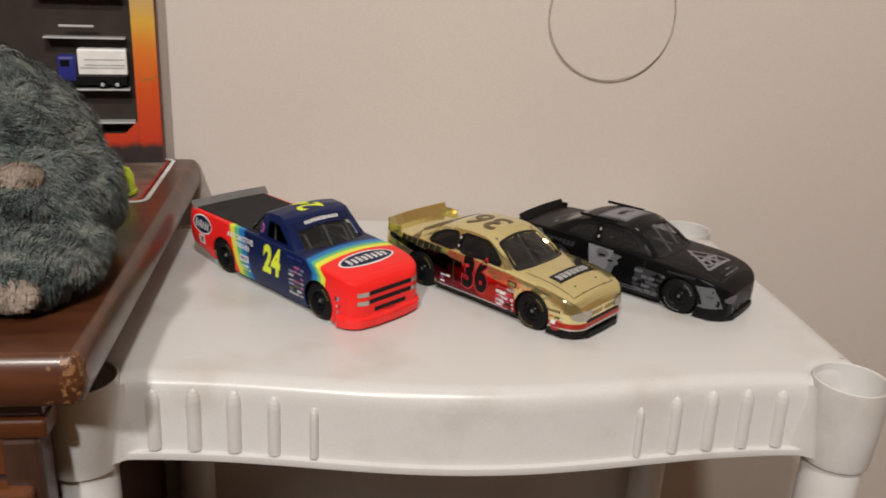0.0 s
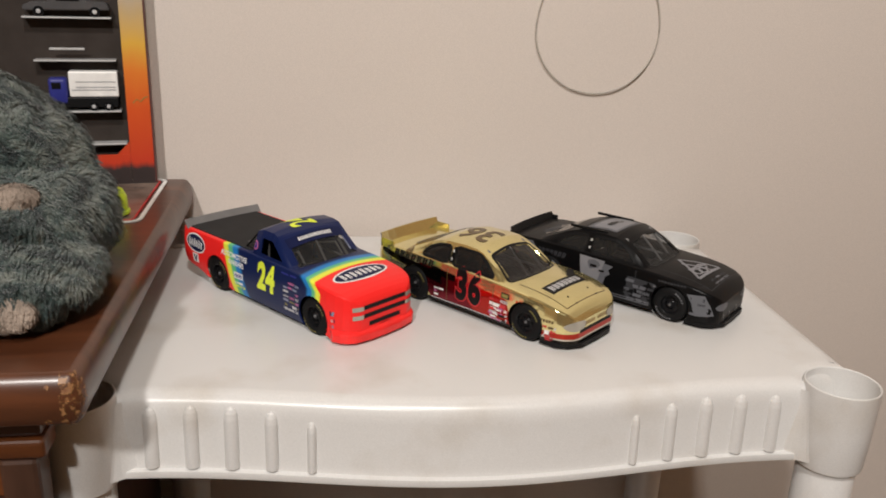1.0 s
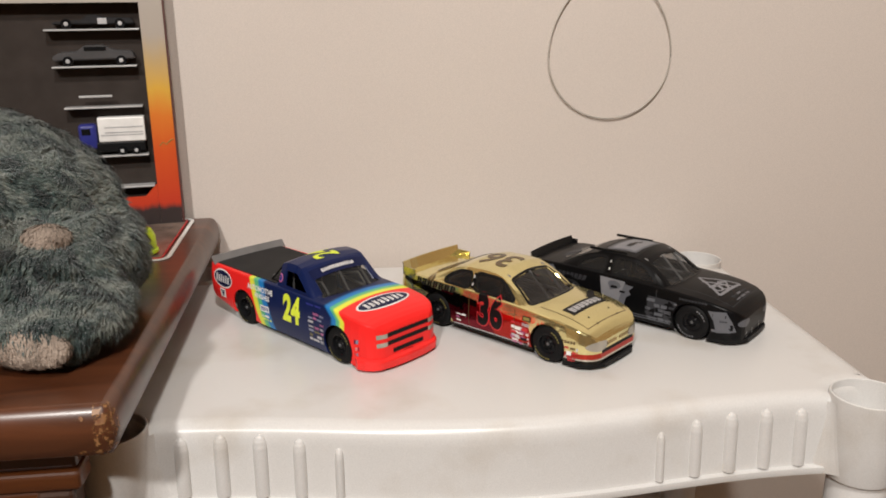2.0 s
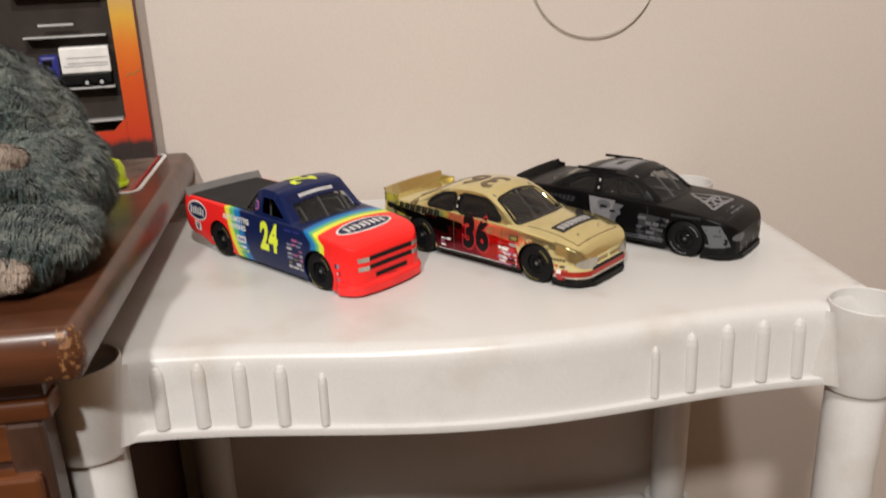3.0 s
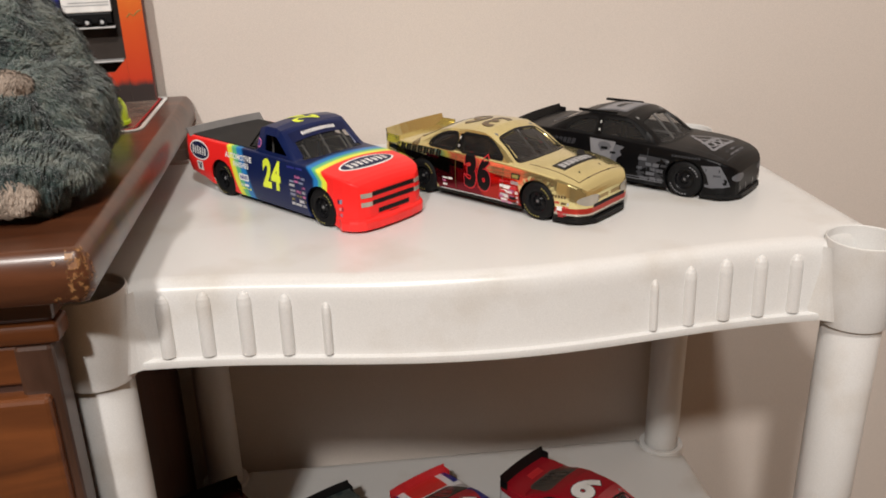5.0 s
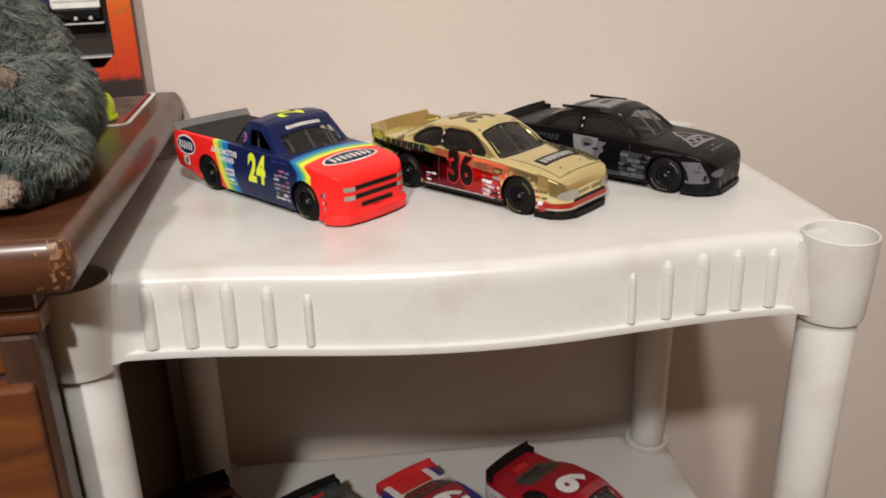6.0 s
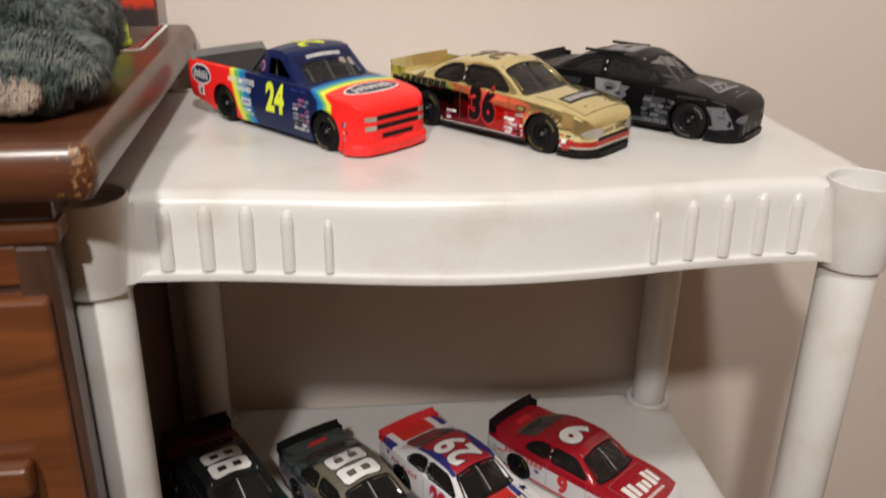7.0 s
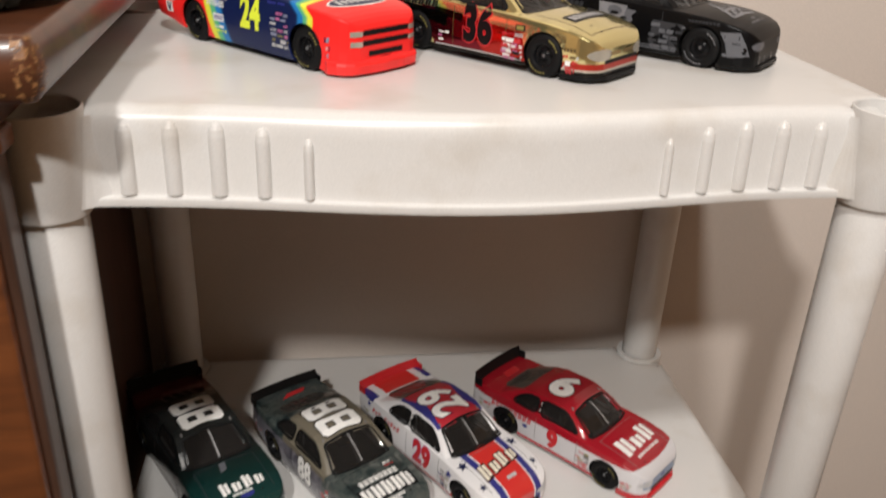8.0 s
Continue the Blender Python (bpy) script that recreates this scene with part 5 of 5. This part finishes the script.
brace(redcar, bw, SILVER, 15, 37)


# sponsor marks, door seams and nose details shared by the cars below
for car, dark, marks in ((green, GHOST2, [GHOST, WHITE]), (camo, BLACK, [WHITE, REDP, GHOST]), (stars, GREYP, [REDP, GREYP, NAVY, TYREYEL]), (redcar, GREYP, [GREYP, TYREYEL, REDP])):
    skin = car_shell(SEDAN)
    skin[0].free()
    skin = skin[1]
    for sd in ("right", "left"):
        stripes("fender_sticker", 2, 0.013, 0.018, sd, (36, 19), marks, car, skin, 5)
        stripes("fender_sticker", 2, 0.011, 0.009, sd, (81, 15), marks, car, skin, 3)
        stripes("quarter_sticker", 2, 0.016, 0.008, sd, (-84, 22), marks, car, skin, 2)
        lay("door_seam", rect_bm(0.0005, 0.027), sd, (-20, 23), dark, car, skin, 0.00015)
        lay("door_seam", rect_bm(0.0005, 0.026), sd, (27, 22.5), dark, car, skin, 0.00015)
    lay("hood_seam", rect_bm(0.054, 0.0005), "hood", (44.5, 0), dark, car, skin, 0.00015)
    for y in (-27, 27):
        lay("hood_seam", rect_bm(0.0005, 0.042), "hood", (66, y), dark, car, skin, 0.00015)
    lay("lower_grille", rect_bm(0.040, 0.0042), "nose", (0, 12.0), DARK, car, skin, 0.0003)
    for y in (-16, 16):
        lay("hood_pin", oval_bm(0.0017, 0.0017, 10), "hood", (86, y), DARK, car, skin, 0.0004)


# ---- wire hoop on the wall ----
hoop = thing("wire_hoop", pose(0.1640, WY - 0.0035, 1.0205), "thin grey wire hoop hanging on the cream wall", "hoop")
pts = []
for k in range(72):
    a = 2 * math.pi * k / 72
    s = math.sin(a)
    pts.append((0.0640 * math.cos(a) * (1 - 0.10 * max(0, s) ** 2), 0.0006 * math.cos(3 * a), 0.0640 * s * (1.28 if s > 0 else 1.0)))
part("ring", tube_bm(pts, 0.0008, 8, True), plain("dull_grey_wire", (0.42, 0.385, 0.34), 0.5, 0.0), hoop)
part("nail", lathe_bm([(0, -0.004), (0.0012, -0.004), (0.0012, 0.004), (0.003, 0.0045), (0.003, 0.0055), (0, 0.0058)], 12, None, pose(0, 0.0, 0.0785, 90, 0, 0)), GREYP, hoop)


# ---- things on the dresser ----
def fur_material():
    m, t, p = nodes_of("grey_green_plush")
    p.inputs["Roughness"].default_value = 0.9
    p.inputs["Sheen Weight"].default_value = 0.35
    tc = t.nodes.new("ShaderNodeTexCoord")
    a, b = t.nodes.new("ShaderNodeTexNoise"), t.nodes.new("ShaderNodeTexNoise")
    a.inputs["Scale"].default_value, a.inputs["Detail"].default_value, a.inputs["Distortion"].default_value = 24.0, 8, 2.2
    b.inputs["Scale"].default_value, b.inputs["Detail"].default_value = 260.0, 4
    for n in (a, b):
        t.links.new(tc.outputs["Object"], n.inputs["Vector"])
    c1 = ramp(t, a.outputs["Fac"], [(0.38, (0.004, 0.014, 0.014)), (0.46, (0.020, 0.044, 0.041)), (0.54, (0.085, 0.118, 0.104)), (0.66, (0.21, 0.23, 0.20))])
    c2 = ramp(t, b.outputs["Fac"], [(0.32, (0.5, 0.52, 0.52)), (0.66, (1.15, 1.15, 1.12))])
    mix = t.nodes.new("ShaderNodeMix")
    mix.data_type, mix.blend_type = "RGBA", "MULTIPLY"
    mix.inputs["Factor"].default_value = 1.0
    t.links.new(c1, mix.inputs[6])
    t.links.new(c2, mix.inputs[7])
    t.links.new(mix.outputs[2], p.inputs["Base Color"])
    bump = t.nodes.new("ShaderNodeBump")
    bump.inputs["Strength"].default_value, bump.inputs["Distance"].default_value = 1.0, 0.0025
    pile = t.nodes.new("ShaderNodeTexNoise")
    pile.inputs["Scale"].default_value, pile.inputs["Detail"].default_value, pile.inputs["Distortion"].default_value = 480.0, 3, 1.5
    t.links.new(tc.outputs["Object"], pile.inputs["Vector"])
    t.links.new(pile.outputs["Fac"], bump.inputs["Height"])
    t.links.new(bump.outputs["Normal"], p.inputs["Normal"])
    return m


FUR = fur_material()
PAD = two_scale("cream_plush", (0.40, 0.32, 0.26), (0.26, 0.21, 0.17), 0.95, fine=500, coarse=60, relief=0.6, relief_scale=700, distance=0.002)


PLUSH = [
    ((-0.364, 0.100, 0.916), (0.102, 0.092, 0.088), 0),
    ((-0.309, 0.072, 0.904), (0.062, 0.085, 0.046), -12),
    ((-0.281, 0.018, 0.8855), (0.040, 0.050, 0.0235), -14),
    ((-0.350, 0.010, 0.926), (0.050, 0.045, 0.034), 20),
]


def padded_bm(masses, fine, pile):
    """Overlapping padded masses with a crumpled surface, resting on the dresser."""
    bm = bmesh.new()
    for c, r, turn in masses:
        c, rot = Vector(c), Euler((0, 0, radians(turn))).to_matrix()
        for v in bmesh.ops.create_icosphere(bm, subdivisions=fine, radius=1.0)["verts"]:
            n = v.co.normalized()
            wob = 1 + 0.05 * noise.noise(n * 2.2 + c * 9) + 0.022 * noise.noise(n * 7 + c * 5)
            p = c + rot @ Vector((n.x * r[0], n.y * r[1], n.z * r[2])) * wob
            out = (rot @ Vector((n.x / r[0], n.y / r[1], n.z / r[2]))).normalized()
            fold = abs(noise.noise(p * 38 + noise.noise_vector(p * 26) * 0.8))
            v.co = p + out * (pile * (fold - 0.25))
            v.co.z = max(v.co.z, DZ + 0.0005)
    return bm


def fur_pile(bm, count, length, mat):
    """Short tapered tufts combed along a slow swirl, thousands of them in one sheet."""
    rng = random.Random(11)
    bm.faces.ensure_lookup_table()
    areas = np.cumsum([f.calc_area() for f in bm.faces])
    verts, faces = [], []
    for pick in np.sort(np.array([rng.random() for _ in range(count)])) * areas[-1]:
        f = bm.faces[min(int(np.searchsorted(areas, pick)), len(bm.faces) - 1)]
        if f.normal.z < -0.75:
            continue
        a, b, c = (v.co for v in f.verts)
        u, w = rng.random(), rng.random()
        if u + w > 1:
            u, w = 1 - u, 1 - w
        p = a + (b - a) * u + (c - a) * w
        comb = noise.noise_vector(p * 22) * 1.3 + Vector((0.25, -0.2, -0.75)) + noise.noise_vector(p * 160) * 0.55
        comb -= f.normal * comb.dot(f.normal)
        tip = (comb.normalized() + f.normal * rng.uniform(0.25, 0.75)).normalized()
        side = tip.cross(f.normal).normalized() * rng.uniform(0.00035, 0.0007)
        ln = length * rng.uniform(0.55, 1.25)
        mid = p + tip * ln * 0.55
        end = mid + (tip - f.normal * 0.45 + Vector((0, 0, -0.25))).normalized() * ln * 0.5
        k = len(verts)
        verts += [p - side, p + side, mid + side * 0.7, mid - side * 0.7, end]
        faces += [(k, k + 1, k + 2, k + 3), (k + 3, k + 2, k + 4)]
    for q in range(len(verts)):
        if verts[q].z < DZ + 0.0006:
            verts[q] = Vector((verts[q].x, verts[q].y, DZ + 0.0006))
    me = bpy.data.meshes.new("fur")
    me.from_pydata(verts, [], faces)
    me.materials.append(mat)
    return me


plush = thing("plush_toy", pose(0, 0, 0), "grey-green plush toy with cream paw sitting on the dresser", "soft toy")
for nm, mass in zip(("body", "haunch", "foot", "arm"), PLUSH):
    bm = padded_bm([mass], 5, 0.006)
    bm.normal_update()
    rooted = fur_pile(bm, int(62000 * mass[1][0] * mass[1][1] / 0.0128) + 4000, 0.0085, FUR)
    limb = part(nm, bm, FUR, plush)
    fur = new("fur", rooted)
    fur.parent = limb
    tagged(fur, kind="stuff")
for nm, mass, count in (("paw_pad", ((-0.2885, -0.0250, 0.8795), (0.0255, 0.0080, 0.0120), -8), 5000), ("muzzle", ((-0.2875, 0.0230, 0.9330), (0.0140, 0.0080, 0.0095), 25), 3000)):
    bm = padded_bm([mass], 4, 0.002)
    bm.normal_update()
    rooted = fur_pile(bm, count, 0.0045, PAD)
    limb = part(nm, bm, PAD, plush, "cream plush")
    fur = new("fur", rooted)
    fur.parent = limb
    tagged(fur, kind="stuff")

# boxed set of small cars, standing against the wall
PX0, PX1, PY0, PY1, PZ0, PZ1 = -0.475, -0.2740, 0.338, 0.3605, DZ + 0.0005, 1.235


def card_material():
    m, t, p = nodes_of("printed_card")
    p.inputs["Roughness"].default_value = 0.3
    tc, sx = t.nodes.new("ShaderNodeTexCoord"), t.nodes.new("ShaderNodeSeparateXYZ")
    t.links.new(tc.outputs["Object"], sx.inputs[0])
    n = t.nodes.new("ShaderNodeTexNoise")
    n.inputs["Scale"].default_value, n.inputs["Detail"].default_value = 38.0, 3
    mp = t.nodes.new("ShaderNodeMapping")
    mp.inputs["Scale"].default_value, mp.inputs["Rotation"].default_value = (3.0, 1.0, 0.5), (0, radians(25), 0)
    t.links.new(tc.outputs["Object"], mp.inputs["Vector"])
    t.links.new(mp.outputs["Vector"], n.inputs["Vector"])
    off = t.nodes.new("ShaderNodeMath")
    off.operation = "MULTIPLY_ADD"
    t.links.new(n.outputs["Fac"], off.inputs[0])
    off.inputs[1].default_value = 0.015
    t.links.new(sx.outputs["Z"], off.inputs[2])
    sc = t.nodes.new("ShaderNodeMath")
    sc.operation = "MULTIPLY_ADD"
    t.links.new(off.outputs[0], sc.inputs[0])
    sc.inputs[1].default_value, sc.inputs[2].default_value = 2.6, 0.0585
    t.links.new(ramp(t, sc.outputs[0], [(0.0, (0.03, 0.025, 0.025)), (0.118, (0.04, 0.03, 0.03)), (0.135, (0.52, 0.045, 0.02)), (0.27, (0.62, 0.09, 0.02)), (0.36, (0.68, 0.19, 0.03)), (0.43, (0.66, 0.38, 0.06)), (0.50, (0.5, 0.36, 0.18)), (0.56, (0.42, 0.37, 0.32)), (1.0, (0.5, 0.47, 0.44))]), p.inputs["Base Color"])
    return m


CARD = card_material()
TRAY = plain("dark_tray", (0.045, 0.037, 0.033), 0.22)
LEDGE = plain("clear_ledge", (0.5, 0.5, 0.5), 0.12)
PACK = pose(PX1, PY0, DZ, 0, 0, 11)
pack = thing("boxed_car_set", PACK, "orange and yellow boxed set of small toy cars", "toy box")
w, d, h = PX1 - PX0, PY1 - PY0, PZ1 - DZ
wr_, wb, wt = 0.0225, 0.030, 0.215
part("back_card", box_bm(-w, 0, d - 0.002, d, 0.0005, h), CARD, pack)
part("side_card", box_bm(-0.0015, 0, 0.0, d - 0.0021, 0.0005, h), plain("dark_red_card", (0.09, 0.03, 0.025), 0.5), pack)
part("front_card", box_bm(-wr_, -0.0016, 0.0, 0.0012, 0.0005, h), CARD, pack, "card edge fading from grey through yellow to red")
part("bottom_card", box_bm(-w, -wr_ - 0.0001, 0.0, 0.0012, 0.0005, wb), CARD, pack)
part("top_card", box_bm(-w, -wr_ - 0.0001, 0.0, 0.0012, wt, h), CARD, pack)
chamfer = bmesh.new()
tri3 = [(-wr_ - 0.0002, wb), (-wr_ - 0.0002, wb + 0.012), (-wr_ - 0.012, wb)]
f0 = [chamfer.verts.new((x, 0.0002, z)) for x, z in tri3]
f1 = [chamfer.verts.new((x, 0.0011, z)) for x, z in tri3]
chamfer.faces.new(f0[::-1])
chamfer.faces.new(f1)
for k in range(3):
    chamfer.faces.new((f0[k], f0[(k + 1) % 3], f1[(k + 1) % 3], f1[k]))
part("corner_card", chamfer, CARD, pack)
tray = part("tray", box_bm(-w + 0.003, -wr_ + 0.004, d - 0.006, d - 0.0022, 0.006, wt + 0.004), TRAY, pack, "dark vacuum-formed tray")
part("tray_side", box_bm(-wr_ + 0.0005, -wr_ + 0.0035, 0.0015, d - 0.0022, 0.006, wt + 0.004), TRAY, pack)
for z, x0, x1 in ((1.0535, -0.382, -0.298), (1.0197, -0.379, -0.3035), (0.9813, -0.373, -0.3025), (0.934, -0.369, -0.3015), (0.9025, -0.377, -0.299)):
    part("ledge", box_bm(x0 - PX1, x1 - PX1, 0.002, d - 0.0064, z - DZ - 0.0016, z - DZ, 0.0005), LEDGE, pack)
# a pale bar modelled as the bright highlight over the empty ledge
part("ledge_glint", box_bm(-0.359 - PX1, -0.329 - PX1, 0.004, 0.006, 0.990 - DZ, 0.992 - DZ, 0.0004), LEDGE, pack)
lab = part("printed_mark", tube_bm([(-0.0165, -0.0002, 0.0795), (-0.013, -0.0002, 0.083), (-0.010, -0.0002, 0.0805), (-0.006, -0.0002, 0.0845), (-0.003, -0.0002, 0.0855)], 0.0005, 5), TYREYEL, pack)


def mini_wheels(car, xs, r, y):
    for x in xs:
        o = part("wheel", lathe_bm([(0, 0.0016), (r * 0.45, 0.0016), (r * 0.5, 0.0010), (r * 0.9, 0.0012), (r, 0.0005), (r, -0.0012), (0, -0.0012)], 20, None, pose(x, y, r, 90, 0, 0)), [RIM], car)
        part("rim", lathe_bm([(0, 0.0021), (r * 0.42, 0.0018), (r * 0.44, 0.0012)], 16, None, pose(x, y, r, 90, 0, 0)), SILVER, o)


def mini(name, label, where, kind, mat):
    car = thing(name, PACK @ pose(where[0] - PX1, where[1] - PY0, where[2] - DZ), label, "toy car")
    if kind == "truck":
        part("trailer", box_bm(-0.012, 0.031, -0.007, 0.007, 0.0130, 0.0365, 0.0012), WHITE, car, "white trailer")
        for zz in (0.019, 0.0215, 0.0265):
            part("trailer_stripe", box_bm(-0.010 + 0.004 * (zz > 0.02), 0.029, -0.00725, -0.0070, zz, zz + 0.0011), SILVER, car)
        part("cab", box_bm(-0.030, -0.0135, -0.0068, 0.0068, 0.0060, 0.0305, 0.003, 3), BLUEP, car, "blue cab")
        part("cab_window", box_bm(-0.027, -0.019, -0.00705, -0.0068, 0.0205, 0.0265, 0.0001), BLACK, car)
        part("chassis", box_bm(-0.029, 0.030, -0.0058, 0.0058, 0.0030, 0.0125, 0.001), DARK, car)
        mini_wheels(car, (-0.022, 0.008, 0.021), 0.0042, -0.0066)
    else:
        body = bmesh.new()
        prof = [(-0.036, 0.005), (-0.037, 0.009), (-0.030, 0.0125), (-0.016, 0.0130), (-0.008, 0.0185), (0.008, 0.0190), (0.018, 0.0140), (0.034, 0.0130), (0.036, 0.0060)] if kind == "coupe" else [(-0.036, 0.004), (-0.036, 0.006), (-0.010, 0.008), (-0.004, 0.0125), (0.004, 0.0125), (0.010, 0.010), (0.034, 0.0095), (0.036, 0.004)]
        ra = [body.verts.new((x, -0.0075, z)) for x, z in prof]
        rb = [body.verts.new((x, 0.0075, z)) for x, z in prof]
        body.faces.new(ra)
        body.faces.new(rb[::-1])
        for k in range(len(prof)):
            body.faces.new((ra[k], rb[k], rb[(k + 1) % len(prof)], ra[(k + 1) % len(prof)]))
        bmesh.ops.recalc_face_normals(body, faces=body.faces)
        bmesh.ops.bevel(body, geom=body.edges[:], offset=0.0009, segments=2, affect="EDGES")
        part("body", body, mat, car)
        if kind == "coupe":
            part("side_glass", box_bm(-0.0085, 0.011, -0.0078, -0.0074, 0.0137, 0.0175, 0.0001), BLACK, car)
        else:
            part("number_plate", box_bm(0.004, 0.012, -0.0079, -0.0074, 0.0042, 0.0095, 0.0001), SILVER, car)
        mini_wheels(car, (-0.0235, 0.0235), 0.0046, -0.0070)
    return car


mini("toy_truck", "small toy lorry with blue cab and white trailer in the box", (-0.3335, 0.3475, 0.9341), "truck", None)
mini("toy_coupe", "small silver-grey toy coupe in the box", (-0.3405, 0.3475, 1.0198), "coupe", plain("grey_coupe_paint", (0.12, 0.12, 0.125), 0.3, 0.5))
mini("toy_racer", "small black toy racing car in the box", (-0.338, 0.3475, 1.0536), "racer", plain("black_racer_paint", (0.03, 0.03, 0.032), 0.25))

# clear sleeve with a white and red border lying on the dresser
sleeve = thing("plastic_sleeve", pose(-0.260, 0.205, DZ + 0.0004, 0, 0, 2.2), "flat clear plastic sleeve with white and red border", "sleeve")


def border_bm(inset, width, z, t=0.0008):
    """A thin rounded frame."""
    bm = bmesh.new()

    def loop(i):
        r, out = max(0.012 - i, 0.002), []
        x0, x1, y0, y1 = -0.19 + i, 0.0 - i, 0.0 + i, 0.148 - i
        for cx, cy, a0 in ((x1 - r, y0 + r, -90), (x1 - r, y1 - r, 0), (x0 + r, y1 - r, 90), (x0 + r, y0 + r, 180)):
            out += [(cx + r * math.cos(radians(a0 + 15 * k)), cy + r * math.sin(radians(a0 + 15 * k))) for k in range(7)]
        return out
    rings = [[bm.verts.new((x, y, zz)) for x, y in loop(i)] for i, zz in ((inset, z), (inset, z + t), (inset + width, z + t), (inset + width, z))]
    n = len(rings[0])
    for a, b in zip(rings, rings[1:] + rings[:1]):
        for k in range(n):
            bm.faces.new((a[k], a[(k + 1) % n], b[(k + 1) % n], b[k]))
    bmesh.ops.recalc_face_normals(bm, faces=bm.faces)
    return bm


part("white_border", border_bm(0.0, 0.0035, 0.0), WHITE, sleeve, "white border")
part("red_border", border_bm(0.0062, 0.0016, 0.0), REDP, sleeve, "thin red border line")
part("sheet", border_bm(0.0079, 0.06, 0.0, 0.0004), plain("sleeve_print", (0.22, 0.16, 0.13), 0.15, vary=0.4, scale=40), sleeve)

lump = thing("lime_cap", pose(-0.2865, 0.225, DZ + 0.0018), "small lime green plastic cap beside the plush toy", "cap")
part("cap_body", lathe_bm([(0, 0), (0.011, 0), (0.0125, 0.002), (0.0120, 0.016), (0.0090, 0.022), (0.004, 0.024), (0, 0.0242)], 20), plain("lime_plastic", (0.55, 0.72, 0.02), 0.4), lump)
part("cap_rim", lathe_bm([(0.0124, 0.001), (0.0138, 0.0015), (0.0138, 0.004), (0.0124, 0.0045)], 20), plain("lime_plastic", (0.50, 0.68, 0.02), 0.4), lump)

# bare wood where the dresser's front corner and edge are worn through
rng = random.Random(3)
for k in range(5):
    x = -0.009 - abs(rng.gauss(0, 0.009))
    z = 0.846 + rng.choice((-1, 1)) * rng.uniform(0.006, 0.014)
    r = rng.uniform(0.0006, 0.0016)
    worn, ring = bmesh.new(), []
    for q in range(11):
        a = 2 * math.pi * q / 11
        rr = r * rng.uniform(0.45, 1.3)
        px, pz = min(-0.0088, x + rr * 2.2 * math.cos(a)), z + rr * math.sin(a)
        s = max(-0.999, min(0.999, (pz - 0.846) / 0.016))
        ring.append(worn.verts.new((px, 0.008 * (1 - math.sqrt(1 - s * s)) - 0.0004 - 0.00008 * k, pz)))
    worn.faces.new(ring)
    part("worn_patch", worn, WORN, dresser)
corner = bmesh.new()
prev = None
for k in range(9):
    a = math.pi / 2 - math.pi * k / 8
    dd, z = 0.008 * (1 - math.cos(a)), 0.846 + 0.0163 * math.sin(a)
    row = []
    for ang, off in ((-90, 0.003), (-90, 0.0), (-68, 0), (-45, 0), (-22, 0), (0, 0), (0, 0.002)):
        n2 = Vector((math.cos(radians(ang)), math.sin(radians(ang))))
        base = Vector((-0.009, 0.009)) + n2 * 0.009
        t2 = Vector((-off, 0)) if ang == -90 else Vector((0, off))
        q = base + t2 - n2 * (dd - 0.0004)
        row.append(corner.verts.new((q.x, q.y, z)))
    if prev:
        for a2 in range(6):
            corner.faces.new((prev[a2], prev[a2 + 1], row[a2 + 1], row[a2]))
    prev = row
bmesh.ops.recalc_face_normals(corner, faces=corner.faces)
part("worn_corner", corner, WORN, dresser, "bare worn wood on the front corner")
